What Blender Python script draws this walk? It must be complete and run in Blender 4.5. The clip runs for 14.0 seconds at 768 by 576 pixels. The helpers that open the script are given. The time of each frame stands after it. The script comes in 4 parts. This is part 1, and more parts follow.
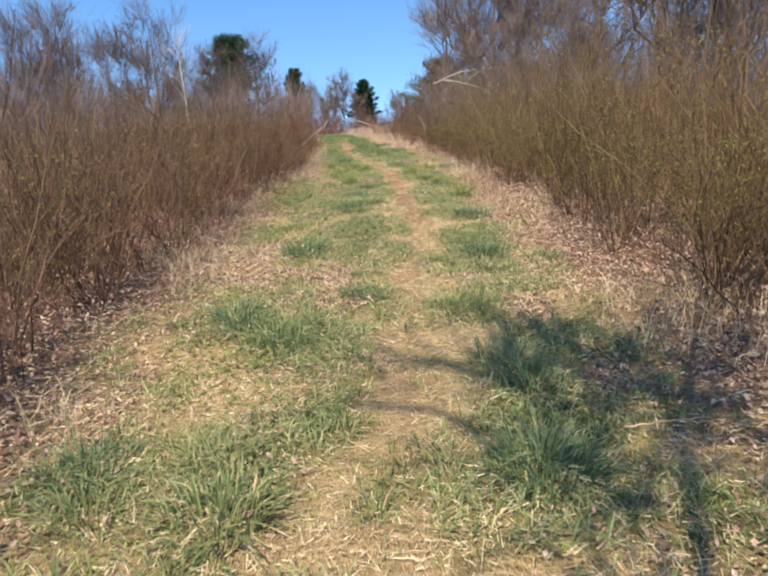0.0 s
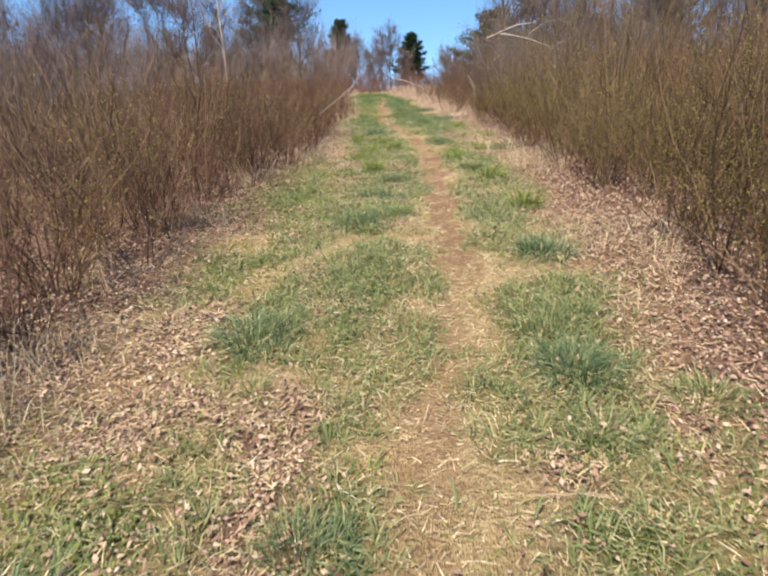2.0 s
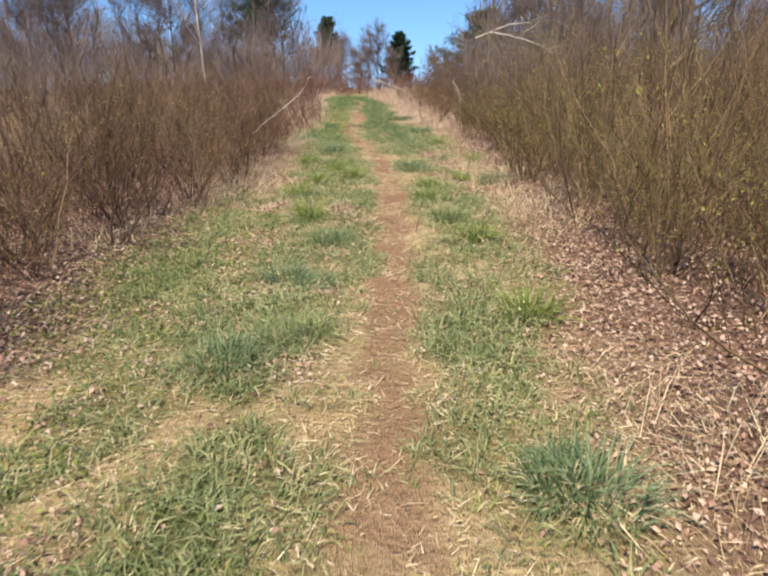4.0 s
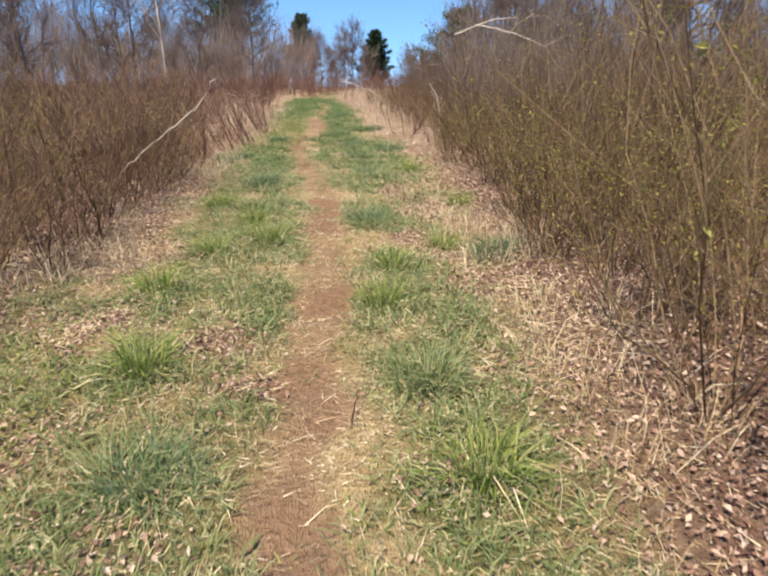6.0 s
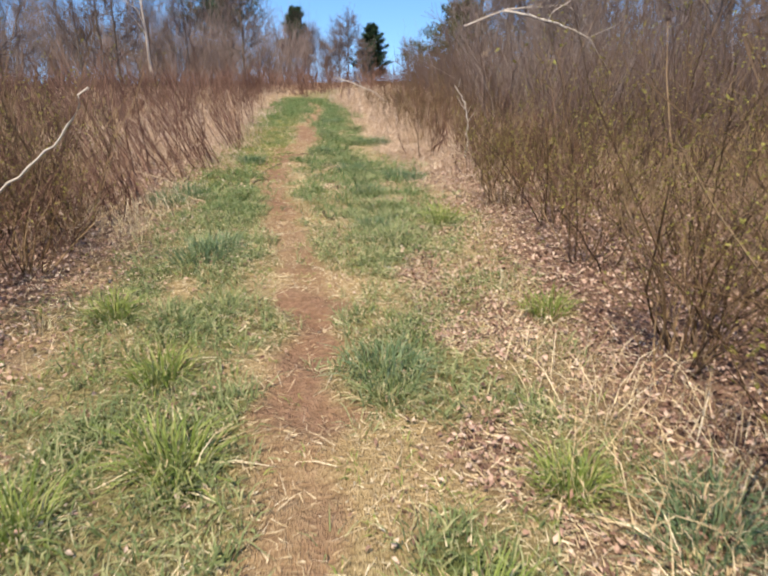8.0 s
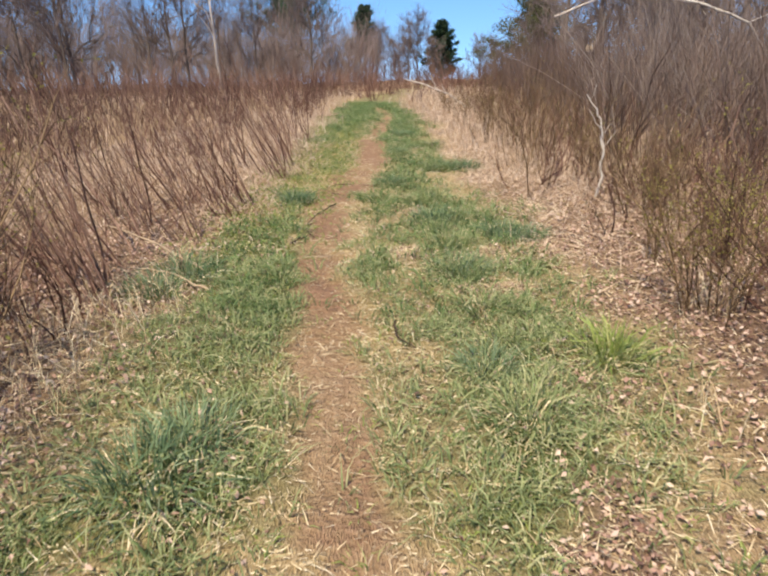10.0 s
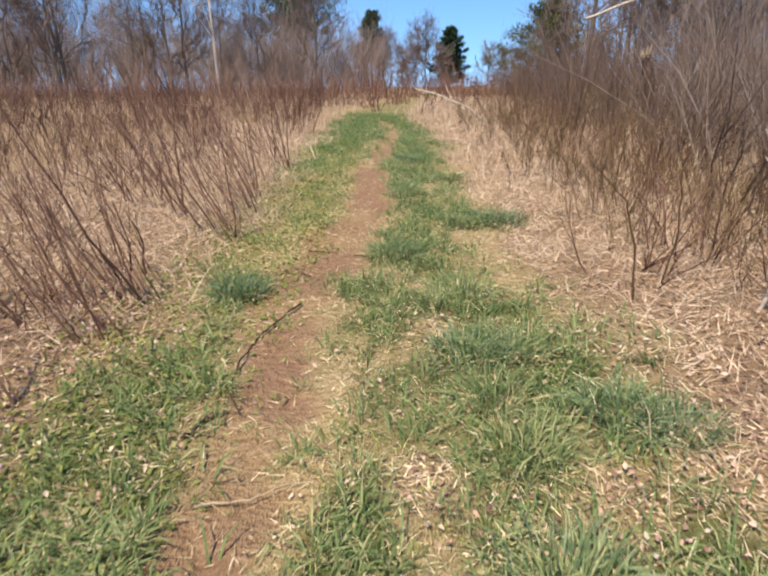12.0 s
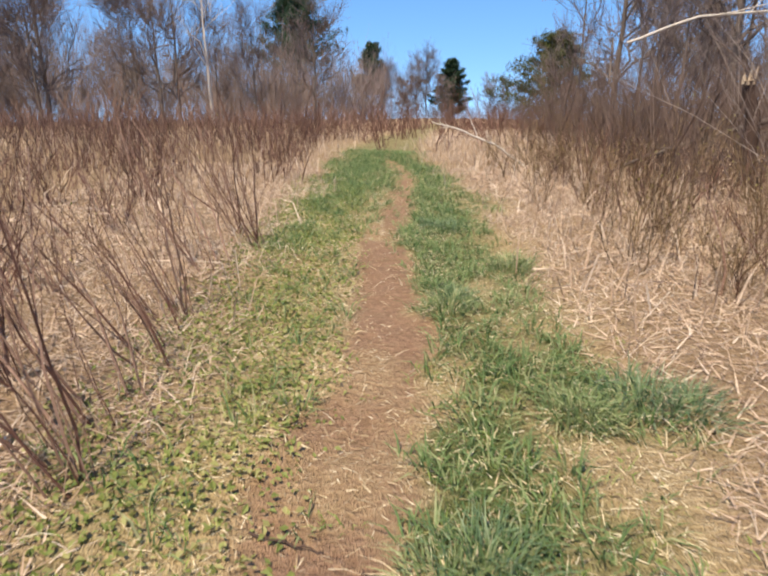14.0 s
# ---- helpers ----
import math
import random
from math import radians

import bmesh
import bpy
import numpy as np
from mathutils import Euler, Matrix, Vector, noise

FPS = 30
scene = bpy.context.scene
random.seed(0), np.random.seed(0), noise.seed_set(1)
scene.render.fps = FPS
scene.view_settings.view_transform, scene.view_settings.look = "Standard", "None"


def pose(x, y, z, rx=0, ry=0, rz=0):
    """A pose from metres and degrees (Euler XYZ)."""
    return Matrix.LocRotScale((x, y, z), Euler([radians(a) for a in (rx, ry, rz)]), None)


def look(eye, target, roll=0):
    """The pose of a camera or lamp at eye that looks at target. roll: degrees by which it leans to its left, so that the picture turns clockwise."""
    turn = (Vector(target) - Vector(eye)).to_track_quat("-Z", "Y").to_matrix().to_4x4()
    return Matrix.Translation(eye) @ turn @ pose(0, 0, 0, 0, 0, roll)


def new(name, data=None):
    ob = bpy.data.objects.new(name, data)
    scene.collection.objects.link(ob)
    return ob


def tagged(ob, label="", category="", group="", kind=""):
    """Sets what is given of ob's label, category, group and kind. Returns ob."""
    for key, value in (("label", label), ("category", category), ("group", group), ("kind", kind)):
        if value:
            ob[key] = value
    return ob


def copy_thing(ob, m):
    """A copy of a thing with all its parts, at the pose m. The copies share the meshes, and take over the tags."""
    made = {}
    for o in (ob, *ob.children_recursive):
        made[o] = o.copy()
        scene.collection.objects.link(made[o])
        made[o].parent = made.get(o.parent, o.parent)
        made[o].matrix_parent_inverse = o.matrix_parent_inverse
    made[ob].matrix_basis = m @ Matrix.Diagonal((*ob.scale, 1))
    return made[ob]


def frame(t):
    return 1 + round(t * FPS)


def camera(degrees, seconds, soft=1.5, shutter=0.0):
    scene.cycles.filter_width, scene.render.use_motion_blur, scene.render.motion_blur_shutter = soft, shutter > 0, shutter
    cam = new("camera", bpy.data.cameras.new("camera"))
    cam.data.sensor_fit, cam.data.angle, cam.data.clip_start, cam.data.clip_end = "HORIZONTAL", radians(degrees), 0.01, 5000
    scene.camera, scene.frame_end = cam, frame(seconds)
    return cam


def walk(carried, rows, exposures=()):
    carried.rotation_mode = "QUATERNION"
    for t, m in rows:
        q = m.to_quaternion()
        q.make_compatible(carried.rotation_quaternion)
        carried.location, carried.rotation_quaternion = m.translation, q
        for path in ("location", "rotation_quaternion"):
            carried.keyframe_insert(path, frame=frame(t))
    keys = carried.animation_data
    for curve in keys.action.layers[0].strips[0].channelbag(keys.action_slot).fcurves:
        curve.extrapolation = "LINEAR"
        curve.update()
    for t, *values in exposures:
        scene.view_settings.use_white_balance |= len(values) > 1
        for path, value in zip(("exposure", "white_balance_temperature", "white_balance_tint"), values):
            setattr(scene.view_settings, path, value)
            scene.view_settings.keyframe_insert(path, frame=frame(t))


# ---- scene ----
cam = camera(66.7, 14.0, soft=2.3, shutter=0.15)
PATH = [
    (0, (-0.234, -1.916, 1.386), (-0.205, -0.004, 0.799), -3.0),
    (0.5, (-0.137, -1.278, 1.358), (-0.125, 0.615, 0.712), -3.0),
    (1, (-0.072, -0.53, 1.394), (-0.104, 1.347, 0.704), -2.7),
    (1.5, (-0.076, 0.199, 1.469), (-0.151, 2.069, 0.762), -2.4),
    (2, (0.007, 0.915, 1.476), (-0.105, 2.781, 0.763), -2.0),
    (2.5, (-0.02, 1.62, 1.506), (-0.147, 3.483, 0.789), -1.8),
    (2.7, (-0.016, 1.914, 1.563), (-0.136, 3.777, 0.846), -1.7),
    (4.8, (0.55, 5.036, 1.473), (0.527, 6.906, 0.765), -0.7),
    (5, (0.518, 5.404, 1.517), (0.513, 7.276, 0.813), -0.9),
    (5.5, (0.609, 6.254, 1.484), (0.617, 8.125, 0.777), -0.2),
    (6, (0.638, 7.008, 1.48), (0.644, 8.875, 0.761), -0.2),
    (6.5, (0.589, 7.77, 1.492), (0.604, 9.634, 0.768), -0.1),
    (7, (0.53, 8.558, 1.506), (0.566, 10.424, 0.787), -0.2),
    (7.5, (0.449, 9.317, 1.572), (0.503, 11.182, 0.852), 0.4),
    (8, (0.447, 10.109, 1.483), (0.469, 11.97, 0.75), 0.0),
    (8.5, (0.418, 10.877, 1.5), (0.386, 12.727, 0.74), 0.4),
    (8.7, (0.397, 11.154, 1.544), (0.334, 12.999, 0.774), 0.7),
    (10.8, (0.059, 13.791, 1.483), (-0.168, 15.643, 0.763), -2.1),
    (11, (0.043, 14.08, 1.512), (-0.18, 15.933, 0.791), -2.0),
    (11.5, (-0.01, 14.826, 1.474), (-0.228, 16.678, 0.752), -1.4),
    (12, (-0.072, 15.581, 1.454), (-0.28, 17.436, 0.736), -0.5),
    (12.5, (-0.035, 16.358, 1.407), (-0.243, 18.221, 0.71), 0.3),
    (13, (-0.183, 17.156, 1.361), (-0.39, 19.032, 0.698), 0.9),
    (13.5, (-0.354, 17.946, 1.359), (-0.557, 19.831, 0.722), 0.9),
    (14, (-0.612, 18.682, 1.38), (-0.815, 20.57, 0.753), 0.0),
]
walk(cam, [(t, look(eye, target, roll)) for t, eye, target, roll in PATH])

# ---------------------------------------------------------------- light
SUN_FROM = Vector((-0.26, -0.50, 1.05)).normalized()
world = bpy.data.worlds.new("sky")
scene.world = world
world.use_nodes = True
sky = world.node_tree.nodes.new("ShaderNodeTexSky")
sky.sky_type = "NISHITA"
sky.sun_disc = False
sky.sun_elevation = math.asin(SUN_FROM.z)
sky.sun_rotation = math.atan2(SUN_FROM.x, SUN_FROM.y)
sky.altitude, sky.air_density, sky.dust_density, sky.ozone_density = 100, 1.0, 0.1, 2.0
backdrop = world.node_tree.nodes["Background"]
backdrop.inputs["Strength"].default_value = 0.15
deep = world.node_tree.nodes.new("ShaderNodeHueSaturation")
deep.inputs["Saturation"].default_value = 1.22
world.node_tree.links.new(sky.outputs[0], deep.inputs["Color"])
world.node_tree.links.new(deep.outputs[0], backdrop.inputs["Color"])
# the lane climbs, so the true horizon lies lower than the lane's own level: the sky is turned to suit
lift = world.node_tree.nodes.new("ShaderNodeVectorMath")
lift.operation = "ADD"
lift.inputs[1].default_value = (0, 0, 0.20)
world.node_tree.links.new(world.node_tree.nodes.new("ShaderNodeTexCoord").outputs["Generated"], lift.inputs[0])
world.node_tree.links.new(lift.outputs[0], sky.inputs[0])
lamp = bpy.data.lights.new("sun", "SUN")
lamp.energy, lamp.angle, lamp.color = 5.0, radians(0.55), (1.0, 0.875, 0.69)
sun = new("sun", lamp)
sun.matrix_world = look(SUN_FROM * 50, (0, 0, 0))
scene.view_settings.exposure = 0.73

# ---------------------------------------------------------------- materials


def nodes_of(name):
    m = bpy.data.materials.new(name)
    m.use_nodes = True
    t = m.node_tree
    return m, t, t.nodes["Principled BSDF"], t.nodes["Material Output"]


def ramp_node(t, source, colours):
    r = t.nodes.new("ShaderNodeValToRGB")
    e = r.color_ramp.elements
    while len(e) < len(colours):
        e.new(0.5)
    for k, c in enumerate(colours):
        e[k].position = k / max(1, len(colours) - 1)
        e[k].color = (*c, 1)
    t.links.new(source, r.inputs[0])
    return r.outputs[0]


def mix_node(t, kind, factor, a, b):
    m = t.nodes.new("ShaderNodeMix")
    m.data_type, m.blend_type = "RGBA", kind
    for socket, value in ((m.inputs[0], factor), (m.inputs[6], a), (m.inputs[7], b)):
        if isinstance(value, (int, float)):
            socket.default_value = value
        elif isinstance(value, tuple):
            socket.default_value = (*value, 1)
        else:
            t.links.new(value, socket)
    return m.outputs[2]


def noise_node(t, scale, detail=4.0, stretch=None):
    tex = t.nodes.new("ShaderNodeTexNoise")
    tex.inputs["Scale"].default_value, tex.inputs["Detail"].default_value = scale, detail
    place = t.nodes.new("ShaderNodeTexCoord").outputs["Object"]
    if stretch:
        mapping = t.nodes.new("ShaderNodeMapping")
        mapping.inputs["Scale"].default_value = stretch
        t.links.new(place, mapping.inputs[0])
        place = mapping.outputs[0]
    t.links.new(place, tex.inputs["Vector"])
    return tex.outputs["Fac"]


def world_noise(t, scale, detail=2.0):
    tex = t.nodes.new("ShaderNodeTexNoise")
    tex.inputs["Scale"].default_value, tex.inputs["Detail"].default_value = scale, detail
    t.links.new(t.nodes.new("ShaderNodeNewGeometry").outputs["Position"], tex.inputs["Vector"])
    return tex.outputs["Fac"]


def blade_material(name, colours, glow=0.35, rough=0.6, patch=0.35):
    """Thin leaves and blades: each its own shade, drifting over a metre or two, part of the light passing through."""
    m, t, bsdf, out = nodes_of(name)
    rnd = t.nodes.new("ShaderNodeNewGeometry").outputs["Random Per Island"]
    own = ramp_node(t, rnd, colours)
    drift = ramp_node(t, world_noise(t, 0.9, 3), colours)
    colour = mix_node(t, "MIX", patch, own, drift)
    t.links.new(colour, bsdf.inputs["Base Color"])
    bsdf.inputs["Roughness"].default_value = rough
    bsdf.inputs["Specular IOR Level"].default_value = 0.25
    back = t.nodes.new("ShaderNodeBsdfTranslucent")
    t.links.new(colour, back.inputs["Color"])
    both = t.nodes.new("ShaderNodeMixShader")
    both.inputs[0].default_value = glow
    t.links.new(bsdf.outputs[0], both.inputs[1])
    t.links.new(back.outputs[0], both.inputs[2])
    t.links.new(both.outputs[0], out.inputs["Surface"])
    return m


def bark_material(name, colours, scale=30.0, rough=0.85, bump=0.4, patch=0.4):
    """Bark: shade by stem and by plant, with fine streaks along it."""
    m, t, bsdf, out = nodes_of(name)
    rnd = t.nodes.new("ShaderNodeNewGeometry").outputs["Random Per Island"]
    plant = t.nodes.new("ShaderNodeObjectInfo").outputs["Random"]
    own = mix_node(t, "MIX", patch, ramp_node(t, rnd, colours), ramp_node(t, plant, colours))
    grain = noise_node(t, scale, 5, (1, 1, 0.25))
    colour = mix_node(t, "MULTIPLY", 0.55, own, ramp_node(t, grain, [(0.45, 0.42, 0.4), (1.15, 1.1, 1.05)]))
    t.links.new(colour, bsdf.inputs["Base Color"])
    bsdf.inputs["Roughness"].default_value = rough
    bsdf.inputs["Specular IOR Level"].default_value = 0.2
    if bump:
        b = t.nodes.new("ShaderNodeBump")
        b.inputs["Strength"].default_value, b.inputs["Distance"].default_value = bump, 0.01
        t.links.new(grain, b.inputs["Height"])
        t.links.new(b.outputs[0], bsdf.inputs["Normal"])
    return m


def ground_material():
    m, t, bsdf, out = nodes_of("soil_and_thatch")

    def attr(name):
        a = t.nodes.new("ShaderNodeAttribute")
        a.attribute_name = name
        return a.outputs["Fac"]

    fine = t.nodes.new("ShaderNodeMath")
    fine.operation = "MULTIPLY_ADD"
    t.links.new(noise_node(t, 170, 4, (1.0, 0.3, 1.0)), fine.inputs[0])
    fine.inputs[1].default_value = 1.2
    coarse = t.nodes.new("ShaderNodeMath")
    coarse.operation = "MULTIPLY_ADD"
    t.links.new(noise_node(t, 38, 5, (0.4, 1.0, 1.0)), coarse.inputs[0])
    coarse.inputs[1].default_value, coarse.inputs[2].default_value = 0.9, -0.5
    t.links.new(coarse.outputs[0], fine.inputs[2])
    fibre = fine.outputs[0]
    clod = noise_node(t, 26, 8)
    broad = noise_node(t, 1.3, 4)
    thatch = ramp_node(t, fibre, [(0.09, 0.055, 0.03), (0.42, 0.31, 0.175), (0.76, 0.61, 0.39)])
    thatch = mix_node(t, "MIX", broad, thatch, mix_node(t, "MULTIPLY", 1.0, thatch, (0.85, 0.80, 0.62)))
    earth = ramp_node(t, clod, [(0.06, 0.026, 0.018), (0.225, 0.11, 0.076), (0.47, 0.275, 0.19)])
    earth = mix_node(t, "MIX", 0.18, earth, thatch)
    litter = ramp_node(t, clod, [(0.03, 0.016, 0.011), (0.20, 0.12, 0.085), (0.48, 0.33, 0.24)])
    moss = ramp_node(t, fibre, [(0.02, 0.03, 0.008), (0.09, 0.11, 0.035), (0.24, 0.22, 0.09)])
    colour = mix_node(t, "MIX", attr("litter"), thatch, litter)
    colour = mix_node(t, "MIX", attr("green"), colour, moss)
    colour = mix_node(t, "MIX", attr("earth"), colour, earth)
    t.links.new(colour, bsdf.inputs["Base Color"])
    bsdf.inputs["Roughness"].default_value = 0.95
    bsdf.inputs["Specular IOR Level"].default_value = 0.1
    b = t.nodes.new("ShaderNodeBump")
    b.inputs["Strength"].default_value, b.inputs["Distance"].default_value = 1.0, 0.05
    t.links.new(mix_node(t, "MIX", 0.5, fibre, clod), b.inputs["Height"])
    t.links.new(b.outputs[0], bsdf.inputs["Normal"])
    return m


GROUND = ground_material()
GRASS = blade_material("grass_green", [(0.07, 0.105, 0.035), (0.15, 0.20, 0.075), (0.24, 0.295, 0.125), (0.40, 0.42, 0.20), (0.66, 0.58, 0.34)], 0.4)
GRASS_DEEP = blade_material("grass_deep", [(0.05, 0.095, 0.028), (0.105, 0.17, 0.055), (0.16, 0.235, 0.085), (0.26, 0.325, 0.13), (0.52, 0.47, 0.26)], 0.4)
GRASS_LIME = blade_material("grass_lime", [(0.10, 0.155, 0.025), (0.20, 0.27, 0.055), (0.31, 0.36, 0.10), (0.50, 0.46, 0.21)])
GRASS_BLUE = blade_material("grass_blue", [(0.055, 0.10, 0.045), (0.13, 0.20, 0.095), (0.23, 0.31, 0.16), (0.44, 0.47, 0.29)], 0.4)
WEED = blade_material("weed_leaf", [(0.10, 0.14, 0.03), (0.20, 0.25, 0.06), (0.33, 0.34, 0.11), (0.50, 0.44, 0.20)], 0.45)
STRAW = blade_material("dead_grass", [(0.13, 0.08, 0.04), (0.48, 0.35, 0.19), (0.78, 0.64, 0.41), (0.9, 0.82, 0.62)], 0.2, 0.7)
LEAF = blade_material("dead_leaf", [(0.05, 0.023, 0.017), (0.18, 0.095, 0.068), (0.36, 0.225, 0.165), (0.54, 0.385, 0.295), (0.72, 0.585, 0.46)], 0.12, 0.65, 0.25)
BUD = blade_material("young_leaf", [(0.14, 0.135, 0.025), (0.29, 0.27, 0.06), (0.46, 0.41, 0.12)], 0.4)
FIELD = blade_material("field_grass", [(0.11, 0.068, 0.045), (0.38, 0.26, 0.175), (0.66, 0.5, 0.36), (0.86, 0.73, 0.57)], 0.2, 0.7)
NEEDLE = blade_material("pine_needles", [(0.018, 0.042, 0.022), (0.04, 0.075, 0.038), (0.085, 0.12, 0.055)], 0.2)
NEEDLE_GOLD = blade_material("cedar_foliage", [(0.04, 0.052, 0.016), (0.08, 0.09, 0.027), (0.14, 0.135, 0.04)], 0.2)
STEM = bark_material("shrub_bark", [(0.022, 0.012, 0.006), (0.072, 0.042, 0.021), (0.155, 0.097, 0.05), (0.38, 0.27, 0.155)], 60, 0.7, 0, 0.45)
STEM_RED = bark_material("red_shrub_bark", [(0.026, 0.012, 0.009), (0.085, 0.038, 0.028), (0.17, 0.088, 0.064), (0.36, 0.235, 0.17)], 60, 0.7, 0, 0.45)
BARK = bark_material("grey_bark", [(0.085, 0.068, 0.055), (0.15, 0.12, 0.10), (0.21, 0.175, 0.15)], 9, 0.9, 0.6)
TWIG = bark_material("twig_bark", [(0.095, 0.07, 0.062), (0.19, 0.147, 0.134), (0.32, 0.26, 0.24)], 9, 0.9, 0)
TANGLE = bark_material("vine_bark", [(0.04, 0.025, 0.02), (0.10, 0.066, 0.052), (0.19, 0.135, 0.11)], 40, 0.8, 0)
TWIG_RED = bark_material("reddish_twig_bark", [(0.14, 0.085, 0.075), (0.22, 0.14, 0.125), (0.30, 0.21, 0.19)], 9, 0.9, 0)
DEAD_TWIG = bark_material("dead_bough_bark", [(0.06, 0.042, 0.035), (0.17, 0.13, 0.11), (0.42, 0.35, 0.30)], 30, 0.85, 0)
PALE = bark_material("birch_bark", [(0.50, 0.44, 0.37), (0.62, 0.56, 0.48)], 25, 0.7, 0.3)
DRY_WOOD = bark_material("dry_stick", [(0.36, 0.27, 0.18), (0.48, 0.38, 0.26)], 40, 0.8, 0.3)
DARK_WOOD = bark_material("dark_stick", [(0.05, 0.032, 0.024), (0.09, 0.055, 0.04)], 40, 0.8, 0.3)

# ---------------------------------------------------------------- mesh helpers
rng = np.random.default_rng(7)


def mesh_of(name, verts, faces, material, smooth=False):
    """A mesh from an array of places and one of faces, all with as many corners."""
    me = bpy.data.meshes.new(name)
    verts, faces = np.asarray(verts, np.float32).reshape(-1, 3), np.asarray(faces, np.int32)
    n, k = faces.shape
    me.vertices.add(len(verts))
    me.vertices.foreach_set("co", verts.ravel())
    me.loops.add(n * k)
    me.loops.foreach_set("vertex_index", faces.ravel())
    me.polygons.add(n)
    me.polygons.foreach_set("loop_start", np.arange(0, n * k, k, dtype=np.int32))
    me.polygons.foreach_set("use_smooth", np.full(n, smooth))
    me.materials.append(material)
    me.update(calc_edges=True)
    return me


def part(name, me, parent, label=""):
    ob = new(name, me)
    ob.parent = parent
    return tagged(ob, label)


def unit(v):
    return v / np.maximum(np.linalg.norm(v, axis=-1, keepdims=True), 1e-9)


def tubes(P, R, sides=3):
    """Tapered tubes along the lines P (n, k, 3) with the radii R (n, k)."""
    n, k, _ = P.shape
    T = unit(np.gradient(P, axis=1))
    ref = np.where(np.abs(T[..., 2:]) > 0.85, (1.0, 0.0, 0.0), (0.0, 0.0, 1.0))
    U = unit(np.cross(T, ref))
    V = np.cross(T, U)
    a = np.arange(sides) * 2 * np.pi / sides
    ring = np.cos(a)[:, None] * U[:, :, None] + np.sin(a)[:, None] * V[:, :, None]
    verts = P[:, :, None] + ring * R[:, :, None, None]
    i = np.arange(n * k * sides).reshape(n, k, sides)
    j = np.roll(i, -1, 2)
    faces = np.stack([i[:, :-1], j[:, :-1], j[:, 1:], i[:, 1:]], -1).reshape(-1, 4)
    return verts.reshape(-1, 3), faces


def joined(pieces):
    verts, faces, at = [], [], 0
    for v, f in pieces:
        verts.append(v)
        faces.append(f + at)
        at += len(v)
    return np.concatenate(verts), np.concatenate(faces)


def blades(base, way, length, width, bend, flat=None):
    """Blades from base along way, of two joints, drooping by bend: three triangles each."""
    n = len(base)
    side = unit(np.cross(way, (0, 0, 1.0)) + rng.normal(0, 0.25, (n, 3)))
    out = unit(way * (1, 1, 0) + 1e-6)
    L, W, B = length[:, None], width[:, None], bend[:, None]
    mid = base + way * L * 0.55
    tip = base + way * L + out * L * B * 0.5 - np.array((0, 0, 1.0)) * L * B * 0.5
    verts = np.stack([base - side * W / 2, base + side * W / 2, mid - side * W * 0.42, mid + side * W * 0.42, tip], 1)
    i = np.arange(n)[:, None] * 5
    faces = np.stack([i + (0, 1, 3), i + (0, 3, 2), i + (2, 3, 4)], 1).reshape(-1, 3)
    return verts.reshape(-1, 3), faces


def leaves(place, size, tilt, fold=0.35, slim=0.55):
    """Leaves folded along the middle: an oval of two wings each."""
    n = len(place)
    a = rng.uniform(0, 2 * np.pi, n)
    along = np.stack([np.cos(a), np.sin(a), np.zeros(n)], -1)
    along[:, 2] = rng.normal(0, tilt, n)
    along = unit(along)
    up = unit(np.stack([rng.normal(0, tilt, n), rng.normal(0, tilt, n), np.ones(n)], -1))
    side = unit(np.cross(along, up))
    s = size[:, None]
    rise = up * s * fold * rng.uniform(0.1, 1.0, (n, 1))
    curl = up * s * rng.normal(0, 0.22, (n, 1))
    verts = np.stack([place - along * s / 2, place + side * s * slim / 2 + rise, place + along * s / 2 + curl, place - side * s * slim / 2 + rise * 0.7], 1)
    i = np.arange(n)[:, None] * 4
    faces = np.stack([i + (0, 1, 2), i + (0, 2, 3)], 1).reshape(-1, 3)
    return verts.reshape(-1, 3), faces


def slivers(base, way, length, width):
    """Fine straws: one long triangle each."""
    side = unit(np.cross(way, rng.normal(0, 1, (len(base), 3)))) * width[:, None] / 2
    verts = np.stack([base - side, base + side, base + way * length[:, None]], 1)
    return verts.reshape(-1, 3), np.arange(len(base) * 3).reshape(-1, 3)


def grid_noise(x, y, size, seed):
    """Smooth noise of 0 to 1 over the plan, with bumps of about that size."""
    table = np.random.default_rng(seed).random((256, 256))
    u, v = np.asarray(x) / size + 1000, np.asarray(y) / size + 1000
    i, j = np.floor(u).astype(int), np.floor(v).astype(int)
    f, g = u - i, v - j
    f, g = f * f * (3 - 2 * f), g * g * (3 - 2 * g)
    i, j, i1, j1 = i % 256, j % 256, (i + 1) % 256, (j + 1) % 256
    return (table[i, j] * (1 - f) + table[i1, j] * f) * (1 - g) + (table[i, j1] * (1 - f) + table[i1, j1] * f) * g


def step(a, b, v):
    t = np.clip((v - a) / (b - a), 0, 1)
    return t * t * (3 - 2 * t)


# ---------------------------------------------------------------- the plan
def lane_left(y):
    return np.interp(y, [-4, 0, 4, 9, 12, 17, 22, 29, 34], [-1.75, -1.75, -1.85, -1.65, -1.5, -1.75, -2.0, -2.8, -3.4])


def lane_right(y):
    return np.interp(y, [-4, 0, 4, 8, 12, 16, 18, 20, 25, 30, 34], [1.3, 1.2, 1.35, 1.5, 1.35, 1.3, 0.95, 0.5, 0.1, -0.7, -1.4])


